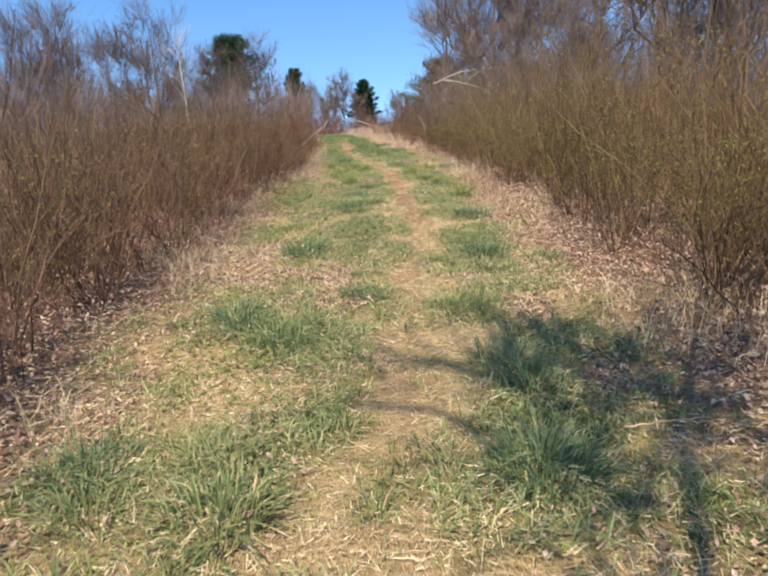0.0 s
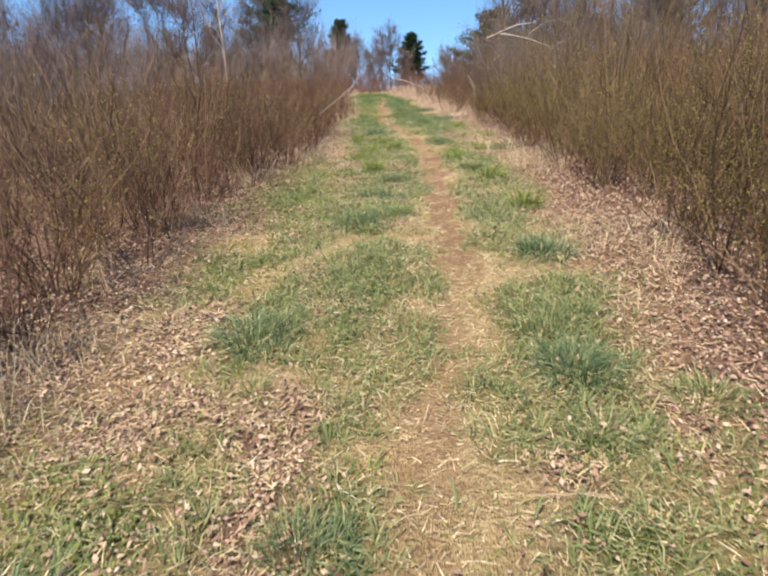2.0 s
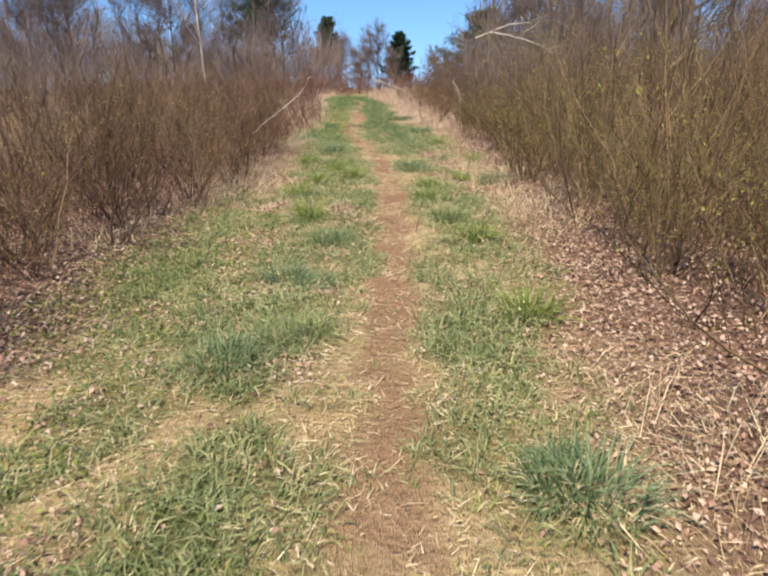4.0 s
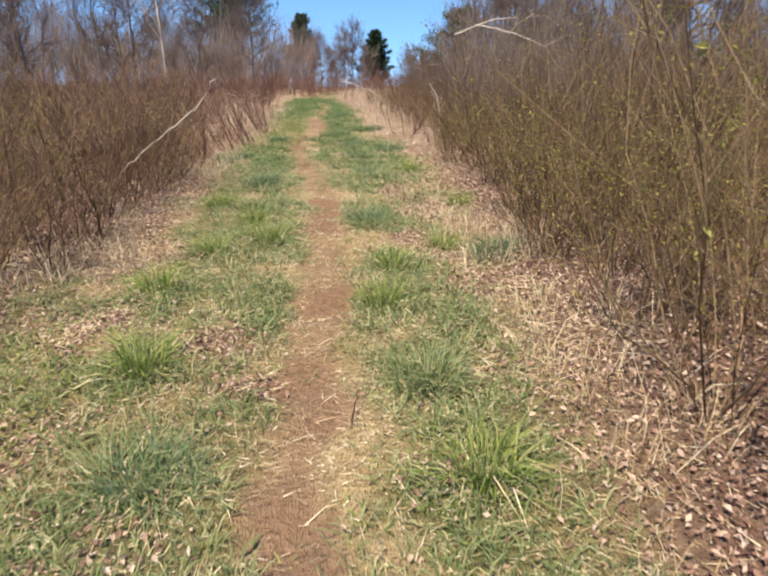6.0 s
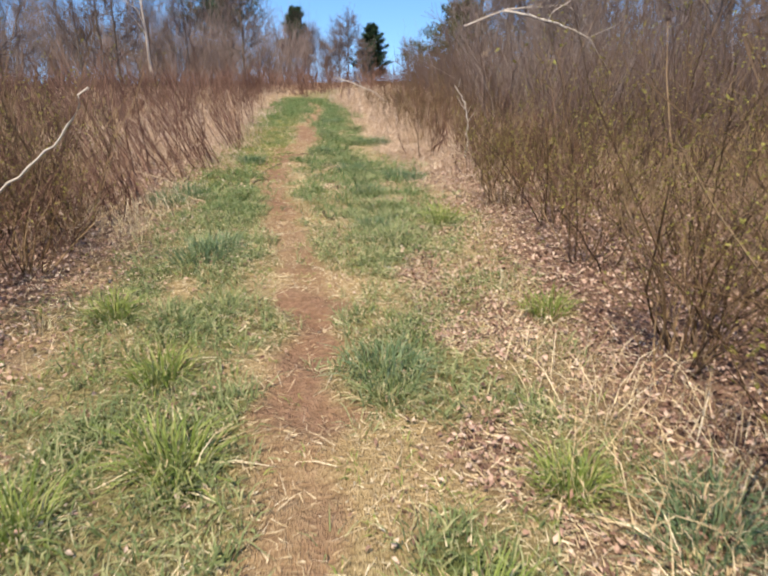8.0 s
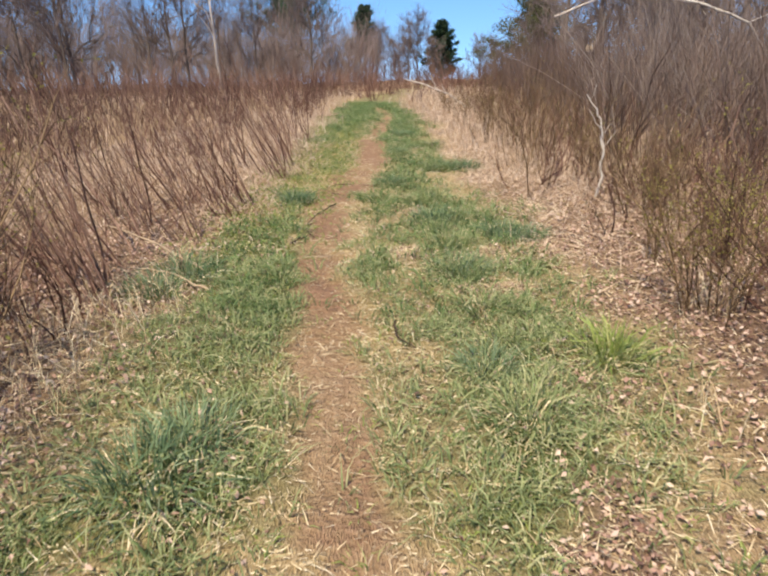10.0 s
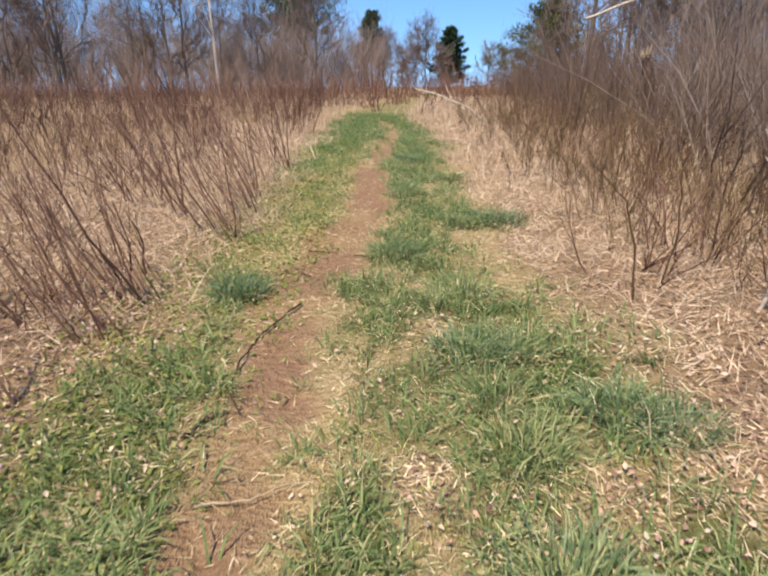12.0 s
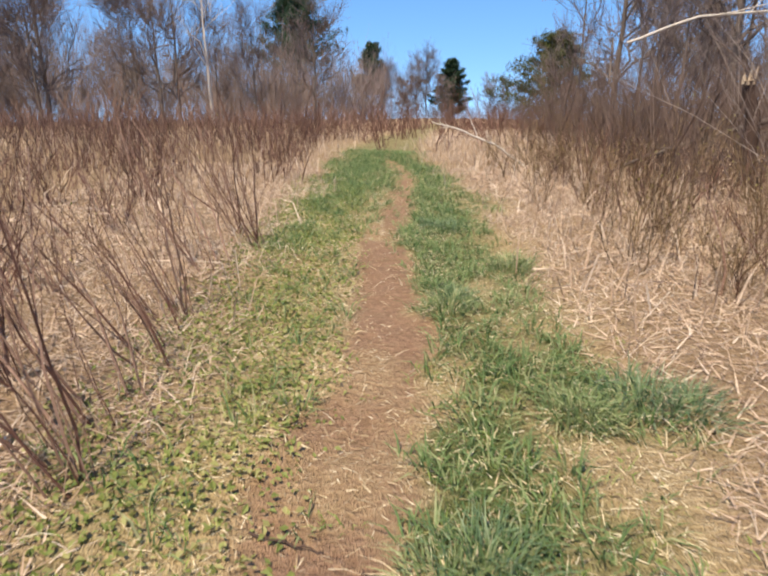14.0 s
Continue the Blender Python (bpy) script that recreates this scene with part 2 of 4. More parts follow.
def track(y):
    return np.interp(y, [-4, 0, 1.4, 2.6, 3.5, 5, 8.5, 12, 13.8, 15.7, 17.1, 19.3, 21.6, 24.3, 29, 33],
                     [-0.35, -0.2, -0.1, 0.0, 0.14, 0.31, 0.31, 0.15, 0.02, -0.48, -0.8, -1.08, -0.9, -1.22, -1.28, -2.2])


def track_half(y):
    return np.interp(y, [0, 5, 12, 15, 19, 21, 23, 30], [0.13, 0.15, 0.19, 0.19, 0.26, 0.32, 0.22, 0.15])


TUFTS = [(0.37, 0.03), (-1.47, 0.2), (-0.94, 0.24), (0.55, 0.75), (-0.78, 1.48), (0.47, 1.91), (-1.21, 2.01), (-0.35, 2.34),
         (0.79, 3.04), (0.79, 3.63), (-0.94, 3.93), (0.94, 4.3), (0.98, 5.58), (-0.56, 6.46), (-0.27, 6.75), (1.16, 7.09),
         (-0.47, 7.8), (-0.22, 8.81), (1.03, 8.83), (0.86, 9.5), (-0.6, 9.66), (0.65, 10.5), (-0.91, 10.77), (0.72, 11.24),
         (1.51, 11.5), (-0.77, 11.63), (1.17, 11.84), (-0.34, 11.94), (-0.63, 12.66), (0.48, 12.69), (1.5, 13.4), (-1.19, 13.43)]
TUFTS_ON = [(-0.56, 13.55), (-0.93, 14.46), (0.42, 15.41), (1.07, 15.57), (0.64, 16.17), (-1.73, 16.66), (0.32, 16.92),
            (0.25, 17.54), (0.72, 17.87), (0.07, 18.37), (-0.13, 19.1), (-1.51, 19.12), (-0.47, 20.15), (0.09, 21.1),
            (0.52, 21.16), (-0.55, 22.63), (-0.06, 23.51), (-0.97, 23.82), (-0.55, 24.85)]
CLUMPS = TUFTS + TUFTS_ON


# plots of grass, and of bare leaf litter and straw: middle and half widths across and along the lane
PLOTS = [(-0.66, 1.6, 0.38, 0.6), (-0.81, 0.17, 0.25, 0.32), (0.52, 0.2, 0.34, 0.5), (0.94, 1.3, 0.4, 0.36), (-0.84, 4.5, 0.24, 0.7), (0.85, 3.9, 0.36, 0.9), (-0.43, 7.0, 0.32, 1.0),
         (0.95, -0.3, 0.25, 0.25), (-0.5, 0.55, 0.15, 0.25), (-1.48, 0.1, 0.25, 0.26), (-0.9, 3.98, 0.25, 0.42), (1.1, 4.5, 0.3, 0.5), (-0.8, 7.15, 0.3, 0.7), (1.05, 9.0, 0.3, 0.9),
         (-0.36, 4.9, 0.3, 1.1), (0.93, 3.1, 0.22, 0.25), (-0.28, 2.5, 0.15, 0.17), (-1.1, 2.5, 0.3, 0.18), (0.7, 2.45, 0.24, 0.2), (-1.5, 8.0, 0.4, 0.9), (0.8, 6.9, 0.32, 0.8), (-0.6, 8.3, 0.3, 0.4)]
PLOTS_ON = [(-0.88, 10.7, 0.28, 0.5), (-0.66, 9.65, 0.24, 0.3), (-0.75, 12.1, 0.3, 0.6), (-0.33, 12.1, 0.2, 0.5), (-0.11, 10.5, 0.24, 0.5), (0.8, 11.4, 0.2, 0.4), (0.72, 10.7, 0.16, 0.3),
            (1.15, 10.5, 0.36, 0.6), (1.25, 9.4, 0.22, 0.2), (0.82, 9.75, 0.22, 0.3), (0.6, 15.2, 0.42, 1.3), (-1.1, 16.4, 0.4, 1.4), (-1.25, 13.9, 0.2, 0.6), (0.66, 13.0, 0.28, 0.4),
            (-0.75, 14.6, 0.3, 0.7), (-0.65, 13.3, 0.25, 0.4), (1.2, 12.4, 0.2, 0.25), (0.45, 18.4, 0.52, 0.8), (0.27, 17.0, 0.24, 0.36), (-0.37, 17.0, 0.16, 0.36), (-0.9, 16.1, 0.25, 0.5), (-1.51, 17.7, 0.36, 0.8)]
PLOTS_END = [(0.83, 17.2, 0.24, 0.33), (0.2, 15.9, 0.22, 0.25), (0.55, 15.8, 0.26, 0.2), (-0.4, 20.5, 0.38, 0.75), (-0.82, 24.9, 0.5, 2.2), (-0.62, 19.3, 0.2, 0.3), (0.16, 19.06, 0.34, 0.25),
             (-0.45, 18.8, 0.24, 0.22), (-1.56, 19.25, 0.18, 0.26), (0.2, 18.7, 0.24, 0.16), (-2.3, 29, 0.6, 4.0), (0.05, 21.6, 0.2, 0.55), (-1.05, 26.1, 0.55, 1.7), (-0.7, 23.3, 0.42, 0.8),
             (-0.66, 22.0, 0.24, 0.45), (-0.26, 21.5, 0.22, 0.4), (0.22, 21.35, 0.26, 0.26), (-1.0, 29, 0.5, 2.5), (-2.2, 24.5, 0.3, 0.9)]
BARE = [(-0.55, 2.5, 0.2, 0.4), (-1.7, 0.7, 0.22, 0.3), (0.9, 0.8, 0.15, 0.16), (0.8, 1.9, 0.2, 0.24), (-1.45, 4.0, 0.3, 0.6), (-0.62, 3.05, 0.2, 0.33), (-1.3, 3.1, 0.42, 0.3), (-0.5, 2.2, 0.2, 0.14),
        (1.45, 5.6, 0.26, 0.5), (0.62, 2.8, 0.2, 0.12), (1.18, 3.2, 0.15, 0.28), (-1.07, 10.2, 0.2, 0.3), (-0.32, 9.96, 0.22, 0.18), (0.0, 9.5, 0.14, 0.12), (1.06, 9.57, 0.13, 0.1), (0.91, 12.05, 0.2, 0.35), (1.2, 13.3, 0.25, 0.5)]
BARE_ON = [(-1.35, 11.7, 0.35, 0.5), (0.8, 14.2, 0.2, 0.4), (0.9, 13.1, 0.2, 0.2), (0.4, 20.2, 0.32, 0.7), (-0.11, 17.35, 0.12, 0.18), (0.6, 17.35, 0.14, 0.2), (0.6, 16.5, 0.18, 0.2), (0.45, 16.1, 0.08, 0.1),
           (-1.62, 16.1, 0.2, 0.14), (-0.29, 19.4, 0.11, 0.12), (-0.15, 18.7, 0.11, 0.2), (0.15, 24.2, 0.4, 1.3), (0.8, 20, 0.36, 0.3), (0.1, 20.65, 0.22, 0.3), (1.2, 11.6, 0.2, 0.25), (-1.0, 8.9, 0.25, 0.3)]


def blots(x, y, spots):
    """1 inside ragged ovals on the plan, 0 outside."""
    x, y = np.asarray(x, float), np.asarray(y, float)
    rag = (grid_noise(x, y, 0.2, 41) - 0.5) * 0.7 + (grid_noise(x, y, 0.06, 42) - 0.5) * 0.5
    g = np.zeros_like(x)
    for cx, cy, rx, ry in spots:
        g = np.maximum(g, 1 - step(0.45, 1.4, np.hypot((x - cx) / rx, (y - cy) / ry) + rag))
    return g


def bare_at(x, y):
    return blots(x, y, BARE + BARE_ON)


def earth_at(x, y):
    ragged = (grid_noise(x, y, 0.22, 3) - 0.5) * 0.22 + (grid_noise(x, y, 0.07, 4) - 0.5) * 0.08
    band = 1 - step(0.6, 1.25, (np.abs(x - track(y)) + ragged) / track_half(y))
    strength = np.interp(y, [0, 3, 6, 14, 30, 33], [0.25, 0.45, 0.75, 0.9, 0.8, 0.1])
    return band * strength * (0.6 + 0.4 * step(0.25, 0.6, grid_noise(x, y, 0.5, 5)))


def inside(x, y, soft=0.35):
    """1 on the mown lane, 0 among the shrubs."""
    wob = (grid_noise(x, y, 0.6, 6) - 0.5) * 0.5
    return step(-soft, soft, x - lane_left(y) + wob) * step(-soft, soft, lane_right(y) - x + wob)


def green_at(x, y):
    x, y = np.asarray(x, float), np.asarray(y, float)
    g = np.zeros_like(x)
    for cx, cy in CLUMPS:
        g = np.maximum(g, np.exp(-(((x - cx) / 0.27) ** 2 + ((y - cy) / 0.34) ** 2)))
    patch = step(0.35, 0.60, grid_noise(x, y, 0.5, 8) * 0.65 + grid_noise(x, y, 0.16, 9) * 0.35)
    g = np.maximum(g, patch * 0.6 * np.interp(y, [0, 14, 18], [1, 1, 0.4]))
    g = np.maximum(g, blots(x, y, PLOTS + PLOTS_ON + PLOTS_END))
    strip = step(0.05, 0.35, x - track(y) - track_half(y)) * step(-0.05, 0.4, lane_right(y) - x) * step(16.0, 18.5, y)
    g = np.maximum(g, strip * (0.25 + 0.5 * step(0.3, 0.5, grid_noise(x, y, 0.5, 10))))
    west = step(-0.15, 0.15, x - lane_left(y)) * step(0.0, 0.25, track(y) - track_half(y) - x) * step(13.5, 15.5, y)
    g = np.maximum(g, west * np.interp(y, [18, 20.5, 25], [1, 0.3, 0.5]) * (0.25 + 0.5 * step(0.3, 0.55, grid_noise(x, y, 0.4, 11))))
    far = step(24, 28, y) * inside(x, y)
    g = np.maximum(g, far * 0.6)
    verge = step(-0.25, 0.1, x - lane_left(y)) * step(0.7, 0.2, x - lane_left(y)) * step(6, 7.5, y) * step(11, 9, y)
    g = np.maximum(g, verge * 0.7)
    return g * inside(x, y) * (1 - 0.93 * step(0.15, 0.5, earth_at(x, y))) * (1 - 0.9 * bare_at(x, y))


def litter_at(x, y):
    off = 1 - inside(x, y, 0.45)
    patch = step(0.6, 0.72, grid_noise(x, y, 0.4, 12)) * 0.4 * step(20, 15, y) * step(0.25, 0.55, np.abs(x - track(y)))
    fade = np.interp(y, [14, 19, 24], [1.0, 0.6, 0.5])
    patch = np.maximum(patch, bare_at(x, y) * np.interp(y, [14, 17, 20], [1, 0.5, 0.15]))
    return np.clip(np.maximum(off * fade, patch * inside(x, y)), 0, 1)


def height(x, y):
    x, y = np.asarray(x, float), np.asarray(y, float)
    h = (grid_noise(x, y, 1.7, 14) - 0.5) * 0.07 + (grid_noise(x, y, 0.35, 15) - 0.5) * 0.035
    out = np.maximum(lane_left(y) - x, x - lane_right(y))
    h = h + 0.16 * step(-0.2, 1.0, out) * np.interp(y, [0, 10, 18], [1, 0.8, 0.4])
    e = earth_at(x, y)
    h = h - 0.03 * e + e * np.interp(y, [5, 8, 16, 19], [0.03, 0.06, 0.06, 0.02]) * (np.abs(np.sin((y + 0.12 * np.sin(x * 9) + 0.25 * grid_noise(x, y, 0.8, 16)) * 6.5)) ** 3 - 0.4)
    return h - 0.035 * np.maximum(0, y - 36) - 0.012 * np.maximum(0, np.abs(x) - 30)


# ---------------------------------------------------------------- ground
def spaced(a, b, fine, far_a, far_b):
    mid = np.arange(a, b, fine)
    lo, hi, d = [], [], fine
    v = a
    while v > far_a:
        d *= 1.22
        v -= d
        lo.append(v)
    v, d = mid[-1], fine
    while v < far_b:
        d *= 1.22
        v += d
        hi.append(v)
    return np.concatenate([lo[::-1], mid, hi])


def build_ground():
    xs, ys = spaced(-2.8, 2.4, 0.06, -900, 900), spaced(-2.0, 31, 0.08, -500, 1500)
    X, Y = np.meshgrid(xs, ys, indexing="ij")
    verts = np.stack([X, Y, height(X, Y)], -1).reshape(-1, 3)
    i = np.arange(len(xs) * len(ys)).reshape(len(xs), len(ys))
    faces = np.stack([i[:-1, :-1], i[1:, :-1], i[1:, 1:], i[:-1, 1:]], -1).reshape(-1, 4)
    me = mesh_of("ground", verts, faces, GROUND, True)
    for name, field in (("earth", earth_at), ("green", green_at), ("litter", litter_at)):
        a = me.attributes.new(name, "FLOAT", "POINT")
        a.data.foreach_set("value", np.clip(field(X, Y), 0, 1).astype(np.float32).ravel())
    return tagged(new("ground", me), "trodden earth lane through thatch, moss and leaf litter", "ground", kind="structure")


build_ground()


# ---------------------------------------------------------------- shrubs
def shoots(n, tall, spread, lean=(0, 0), foot=0.16, k=6, wander=0.19):
    """Stems that fan out of one root: lines and radii."""
    a, r = rng.uniform(0, 2 * np.pi, n), np.sqrt(rng.random(n)) * foot
    base = np.stack([np.cos(a) * r, np.sin(a) * r, np.full(n, -0.05)], -1)
    tilt = np.minimum(np.abs(rng.normal(0, spread, n)), 0.4) + 0.04
    b = a + rng.normal(0, 0.6, n)
    way = unit(np.stack([np.cos(b) * np.sin(tilt) + lean[0], np.sin(b) * np.sin(tilt) + lean[1], np.cos(tilt)], -1))
    length = tall * rng.uniform(0.45, 1.12, n)
    P, d = np.zeros((n, k, 3)), way
    P[:, 0] = base
    for i in range(1, k):
        d = unit(d + rng.normal(0, wander, (n, 3)) * (1, 1, 0.6) + (0, 0, 0.03))
        P[:, i] = P[:, i - 1] + d * (length / (k - 1))[:, None]
    R = (0.0024 + 0.0062 * rng.random(n) ** 1.6)[:, None] * np.linspace(1, 0.28, k)
    return P, R


def sprouts(P, R, per, length, k=3, angle=0.6, lo=0.3, thin=0.55, up=0.3):
    """Side twigs along the lines P."""
    n, m, _ = P.shape
    who = np.repeat(np.arange(n), per)
    t = rng.uniform(lo, 0.97, n * per) * (m - 1)
    i = np.minimum(t.astype(int), m - 2)
    f = (t - i)[:, None]
    base = P[who, i] * (1 - f) + P[who, i + 1] * f
    rad = R[who, i] * (1 - f[:, 0]) + R[who, i + 1] * f[:, 0]
    way = unit(P[who, i + 1] - P[who, i])
    side = unit(np.cross(way, rng.normal(0, 1, (n * per, 3))))
    ang = rng.normal(angle, 0.2, n * per)[:, None]
    way = unit(way * np.cos(ang) + side * np.sin(ang) + (0, 0, up))
    size = length * rng.uniform(0.4, 1.2, n * per) * (1.15 - 0.6 * t / (m - 1))
    s = np.linspace(0, 1, k)
    Q = base[:, None] + way[:, None] * (size[:, None] * s)[..., None]
    Q[:, 1:] += rng.normal(0, 0.06, (n * per, k - 1, 3)) * size[:, None, None] + np.array((0, 0, 1.0)) * (size[:, None] * s[1:] ** 2 * up * 0.5)[..., None]
    return Q, np.maximum(rad * thin, 0.0011)[:, None] * np.linspace(1, 0.45, k)


def make_shrub(tall, stems, material, leafy, spread=0.3, lean=(0, 0), label="", wander=0.19, per=8, thick=1.0):
    root = new("shrub")
    lines = []
    for _ in range(4):
        P, R = shoots(stems // 4, tall, spread, lean, wander=wander)
        R = R * thick
        part("stem", mesh_of("stem", *tubes(P, R, 4), material), root)
        lines.append((P, R))
    P, R = (np.concatenate([l[i] for l in lines]) for i in (0, 1))
    Q, S = sprouts(P, R, per, 0.45 * tall / 1.6, 3, 0.85 if per > 4 else 0.4, 0.2 if per > 4 else 0.5)
    Z, Y = sprouts(Q, S, 3 if per > 4 else 2, 0.22 * tall / 1.6, 2, 0.9, 0.2, 0.75)
    tagged(part("brushwood", mesh_of("brushwood", *joined([tubes(Q, S, 3), tubes(Z, Y, 3)]), material), root), kind="stuff")
    n = int(5.0 * leafy * len(Q))
    if n:
        pick = rng.integers(0, len(Z), n)
        place = Z[pick, 0] + (Z[pick, 1] - Z[pick, 0]) * rng.random((n, 1))
        tagged(part("young_foliage", mesh_of("young_foliage", *leaves(place, rng.uniform(0.011, 0.023, n), 0.8), BUD), root, "tiny yellow-green opening leaves"), kind="stuff")
    return tagged(root, label, "shrub", "shrubs along the lane")


def put_all(models, places):
    """Sets the first models down at the first places, and copies after that."""
    for n, (x, y, turn, size) in enumerate(places):
        m = pose(x, y, float(height(x, y)), 0, 0, turn)
        ob = models[n % len(models)]
        if n >= len(models):
            ob = copy_thing(ob, m)
        ob.matrix_basis = m
        ob.scale = (size,) * 3


def hedge_rows(edge, sign, rows, y0, y1, gap):
    spots = []
    for r, far in enumerate(rows):
        y = y0 + (r % 2) * gap / 2
        while y < y1:
            yy = y + rng.normal(0, gap * 0.22)
            spots.append((float(edge(yy)) + sign * (far + rng.uniform(-0.1, 0.22)), yy, rng.uniform(0, 360), rng.uniform(0.72, 1.06)))
            y += gap
    return spots


olive = [make_shrub(t, s, STEM, l, 0.42, label="dense bare shrub with brown stems and first green buds")
         for t, s, l in ((1.9, 20, 2.0), (2.1, 20, 1.2), (1.5, 24, 2.0), (2.3, 20, 1.5), (1.7, 20, 0.8))]
brown = [make_shrub(t, s, m, l, 0.45, label="bare many-stemmed shrub with grey-brown branches over dead leaves")
         for t, s, m, l in ((1.75, 20, STEM_RED, 0.6), (1.45, 24, STEM, 0.6), (1.6, 20, STEM_RED, 0.3), (1.9, 20, STEM, 1.2), (1.2, 24, STEM_RED, 0.1))]
put_all(olive, hedge_rows(lane_right, 1, (0.68, 1.2), -2.2, 6.9, 0.62) + hedge_rows(lane_right, 1, (0.66, 1.15), 7.3, 12.6, 0.58) + hedge_rows(lane_right, 1, (0.55, 1.3), 13.0, 16.6, 0.95))
put_all(brown, hedge_rows(lane_left, -1, (0.46, 1.0), -2.2, 15.6, 0.62))

thin = [make_shrub(t, 8, STEM_RED, 0.05, 0.2, lean, "sparse leaning shrub with thin reddish bare stems", 0.1, 3, 1.25)
        for t, lean in ((1.4, (-0.5, 0.0)), (1.2, (-0.38, -0.1)), (1.5, (-0.45, 0.1)), (1.1, (-0.6, 0.05)))]
put_all(thin, [(x, y, rng.uniform(-25, 25), rng.uniform(0.85, 1.12)) for x, y in (
    (-1.98, 19.0), (-2.35, 17.4), (-2.15, 16.3), (-2.9, 18.4), (-2.05, 20.9), (-2.3, 22.0), (-2.7, 21.0), (-3.3, 19.9), (-2.5, 23.2), (-2.15, 21.5), (-1.95, 20.4),
    (-1.95, 15.9), (-2.2, 16.9), (-2.0, 17.6), (-2.6, 17.9), (-1.95, 18.3), (-2.25, 15.3), (-2.8, 16.1), (-3.2, 17.7), (-3.3, 16.7), (-2.5, 18.6), (-2.75, 15.5), (-3.1, 18.2), (-2.15, 16.1), (-2.1, 20.6), (-3.4, 22.3), (-2.75, 24.4), (-2.0, 18.8), (-3.0, 17.0), (-2.6, 16.6), (-2.3, 22.1), (-2.3, 18.7), (-3.6, 18.9), (-3.1, 21.4), (-2.4, 23.9))])
def make_briar(tall, label):
    root = new("briar_bush")
    P, R = shoots(7, tall, 0.45, (rng.normal(0, 0.12), rng.normal(0, 0.12)), 0.25, 5)
    for k in range(7):
        part("stem", mesh_of("stem", *tubes(P[k:k + 1], R[k:k + 1] * 1.3, 3), STEM_RED), root)
    Q, S = sprouts(P, R, 5, 0.34 * tall, 2, 0.75, 0.2)
    tagged(part("brushwood", mesh_of("brushwood", *tubes(Q, S * 1.2, 3), STEM_RED), root), kind="stuff")
    return tagged(root, label, "bush", "briars in the dry field")


def put_field(models, n, x0, x1, y0, y1, keep):
    x, y = rng.uniform(x0, x1, n), rng.uniform(y0, y1, n)
    ok = keep(x, y)
    put_all(models, [(a, b, rng.uniform(0, 360), rng.uniform(0.7, 1.2)) for a, b in zip(x[ok].tolist(), y[ok].tolist())])


put_field([make_briar(t, "knee-high bare briar with thin reddish stems in dry grass") for t in (0.95, 0.8, 1.05, 0.9)],
          165, -8, -2.4, 20.5, 33, lambda x, y: x < lane_left(y) - 0.5 - 2.2 * rng.random(len(x)) ** 2 * step(25, 21, y))
put_field([make_briar(t, "small bare briar with reddish stems in tan dead grass") for t in (0.9, 0.75, 1.0)],
          110, 1.0, 4.5, 16.5, 32, lambda x, y: x > lane_right(y) + 0.9)
put_field([make_briar(t, "low dark tangle of reddish bare briar stems") for t in (0.7, 0.9, 0.8)],
          90, -3.6, 3.4, 15.2, 19.5, lambda x, y: (x > lane_right(y) + 0.45) | (x < lane_left(y) - 0.35))
wisp = [make_shrub(t, 8, STEM, 0.1, 0.26, label="few thin bare stems rising out of dead grass") for t in (1.0, 1.25, 0.9)]
put_all(wisp, [(x, y, rng.uniform(0, 360), rng.uniform(0.8, 1.15)) for x, y in (
    (1.1, 19.1), (1.35, 19.3), (1.7, 18.0), (1.9, 19.9), (1.2, 21.0), (1.6, 22.0), (2.2, 21.2), (0.9, 23.4), (1.5, 24.6), (0.6, 26.2), (2.3, 24.0),
    (1.8, 17.0), (2.4, 18.7), (0.9, 28.0), (2.0, 26.4), (1.25, 20.2), (1.9, 23.0), (0.4, 28.6), (1.1, 25.2), (1.6, 27.8), (0.2, 30.2), (2.6, 20.4))])


put_field(wisp, 55, 0.6, 3.2, 17.2, 31, lambda x, y: x > np.interp(y, [17, 20, 24, 31], [1.55, 1.2, 0.75, 0.3]) + 0.5 * rng.random(len(x)))


def brush(name, spots, stems, tall, material, per, label, spread=0.3, twig=0.35, thick=1.0):
    """A thicket too dense to count: many fans of stems in one mesh."""
    pieces = []
    for x, y, h in spots:
        P, R = shoots(stems, tall * h, spread, (rng.normal(0, 0.15), rng.normal(0, 0.15)), 0.3, 4)
        Q, S = sprouts(P, R, per, twig * tall * h / 1.5, 2, 0.7)
        at = np.array((x, y, float(height(x, y))))
        pieces += [tubes(P + at, R * thick, 3), tubes(Q + at, S * thick, 3)]
    tagged(new(name, mesh_of(name, *joined(pieces), material)), label, "brush", kind="stuff")


def spread_over(n, x0, x1, y0, y1, keep, low=0.8, high=1.2):
    x, y = rng.uniform(x0, x1, n), rng.uniform(y0, y1, n)
    ok = keep(x, y)
    return list(zip(x[ok], y[ok], rng.uniform(low, high, ok.sum())))


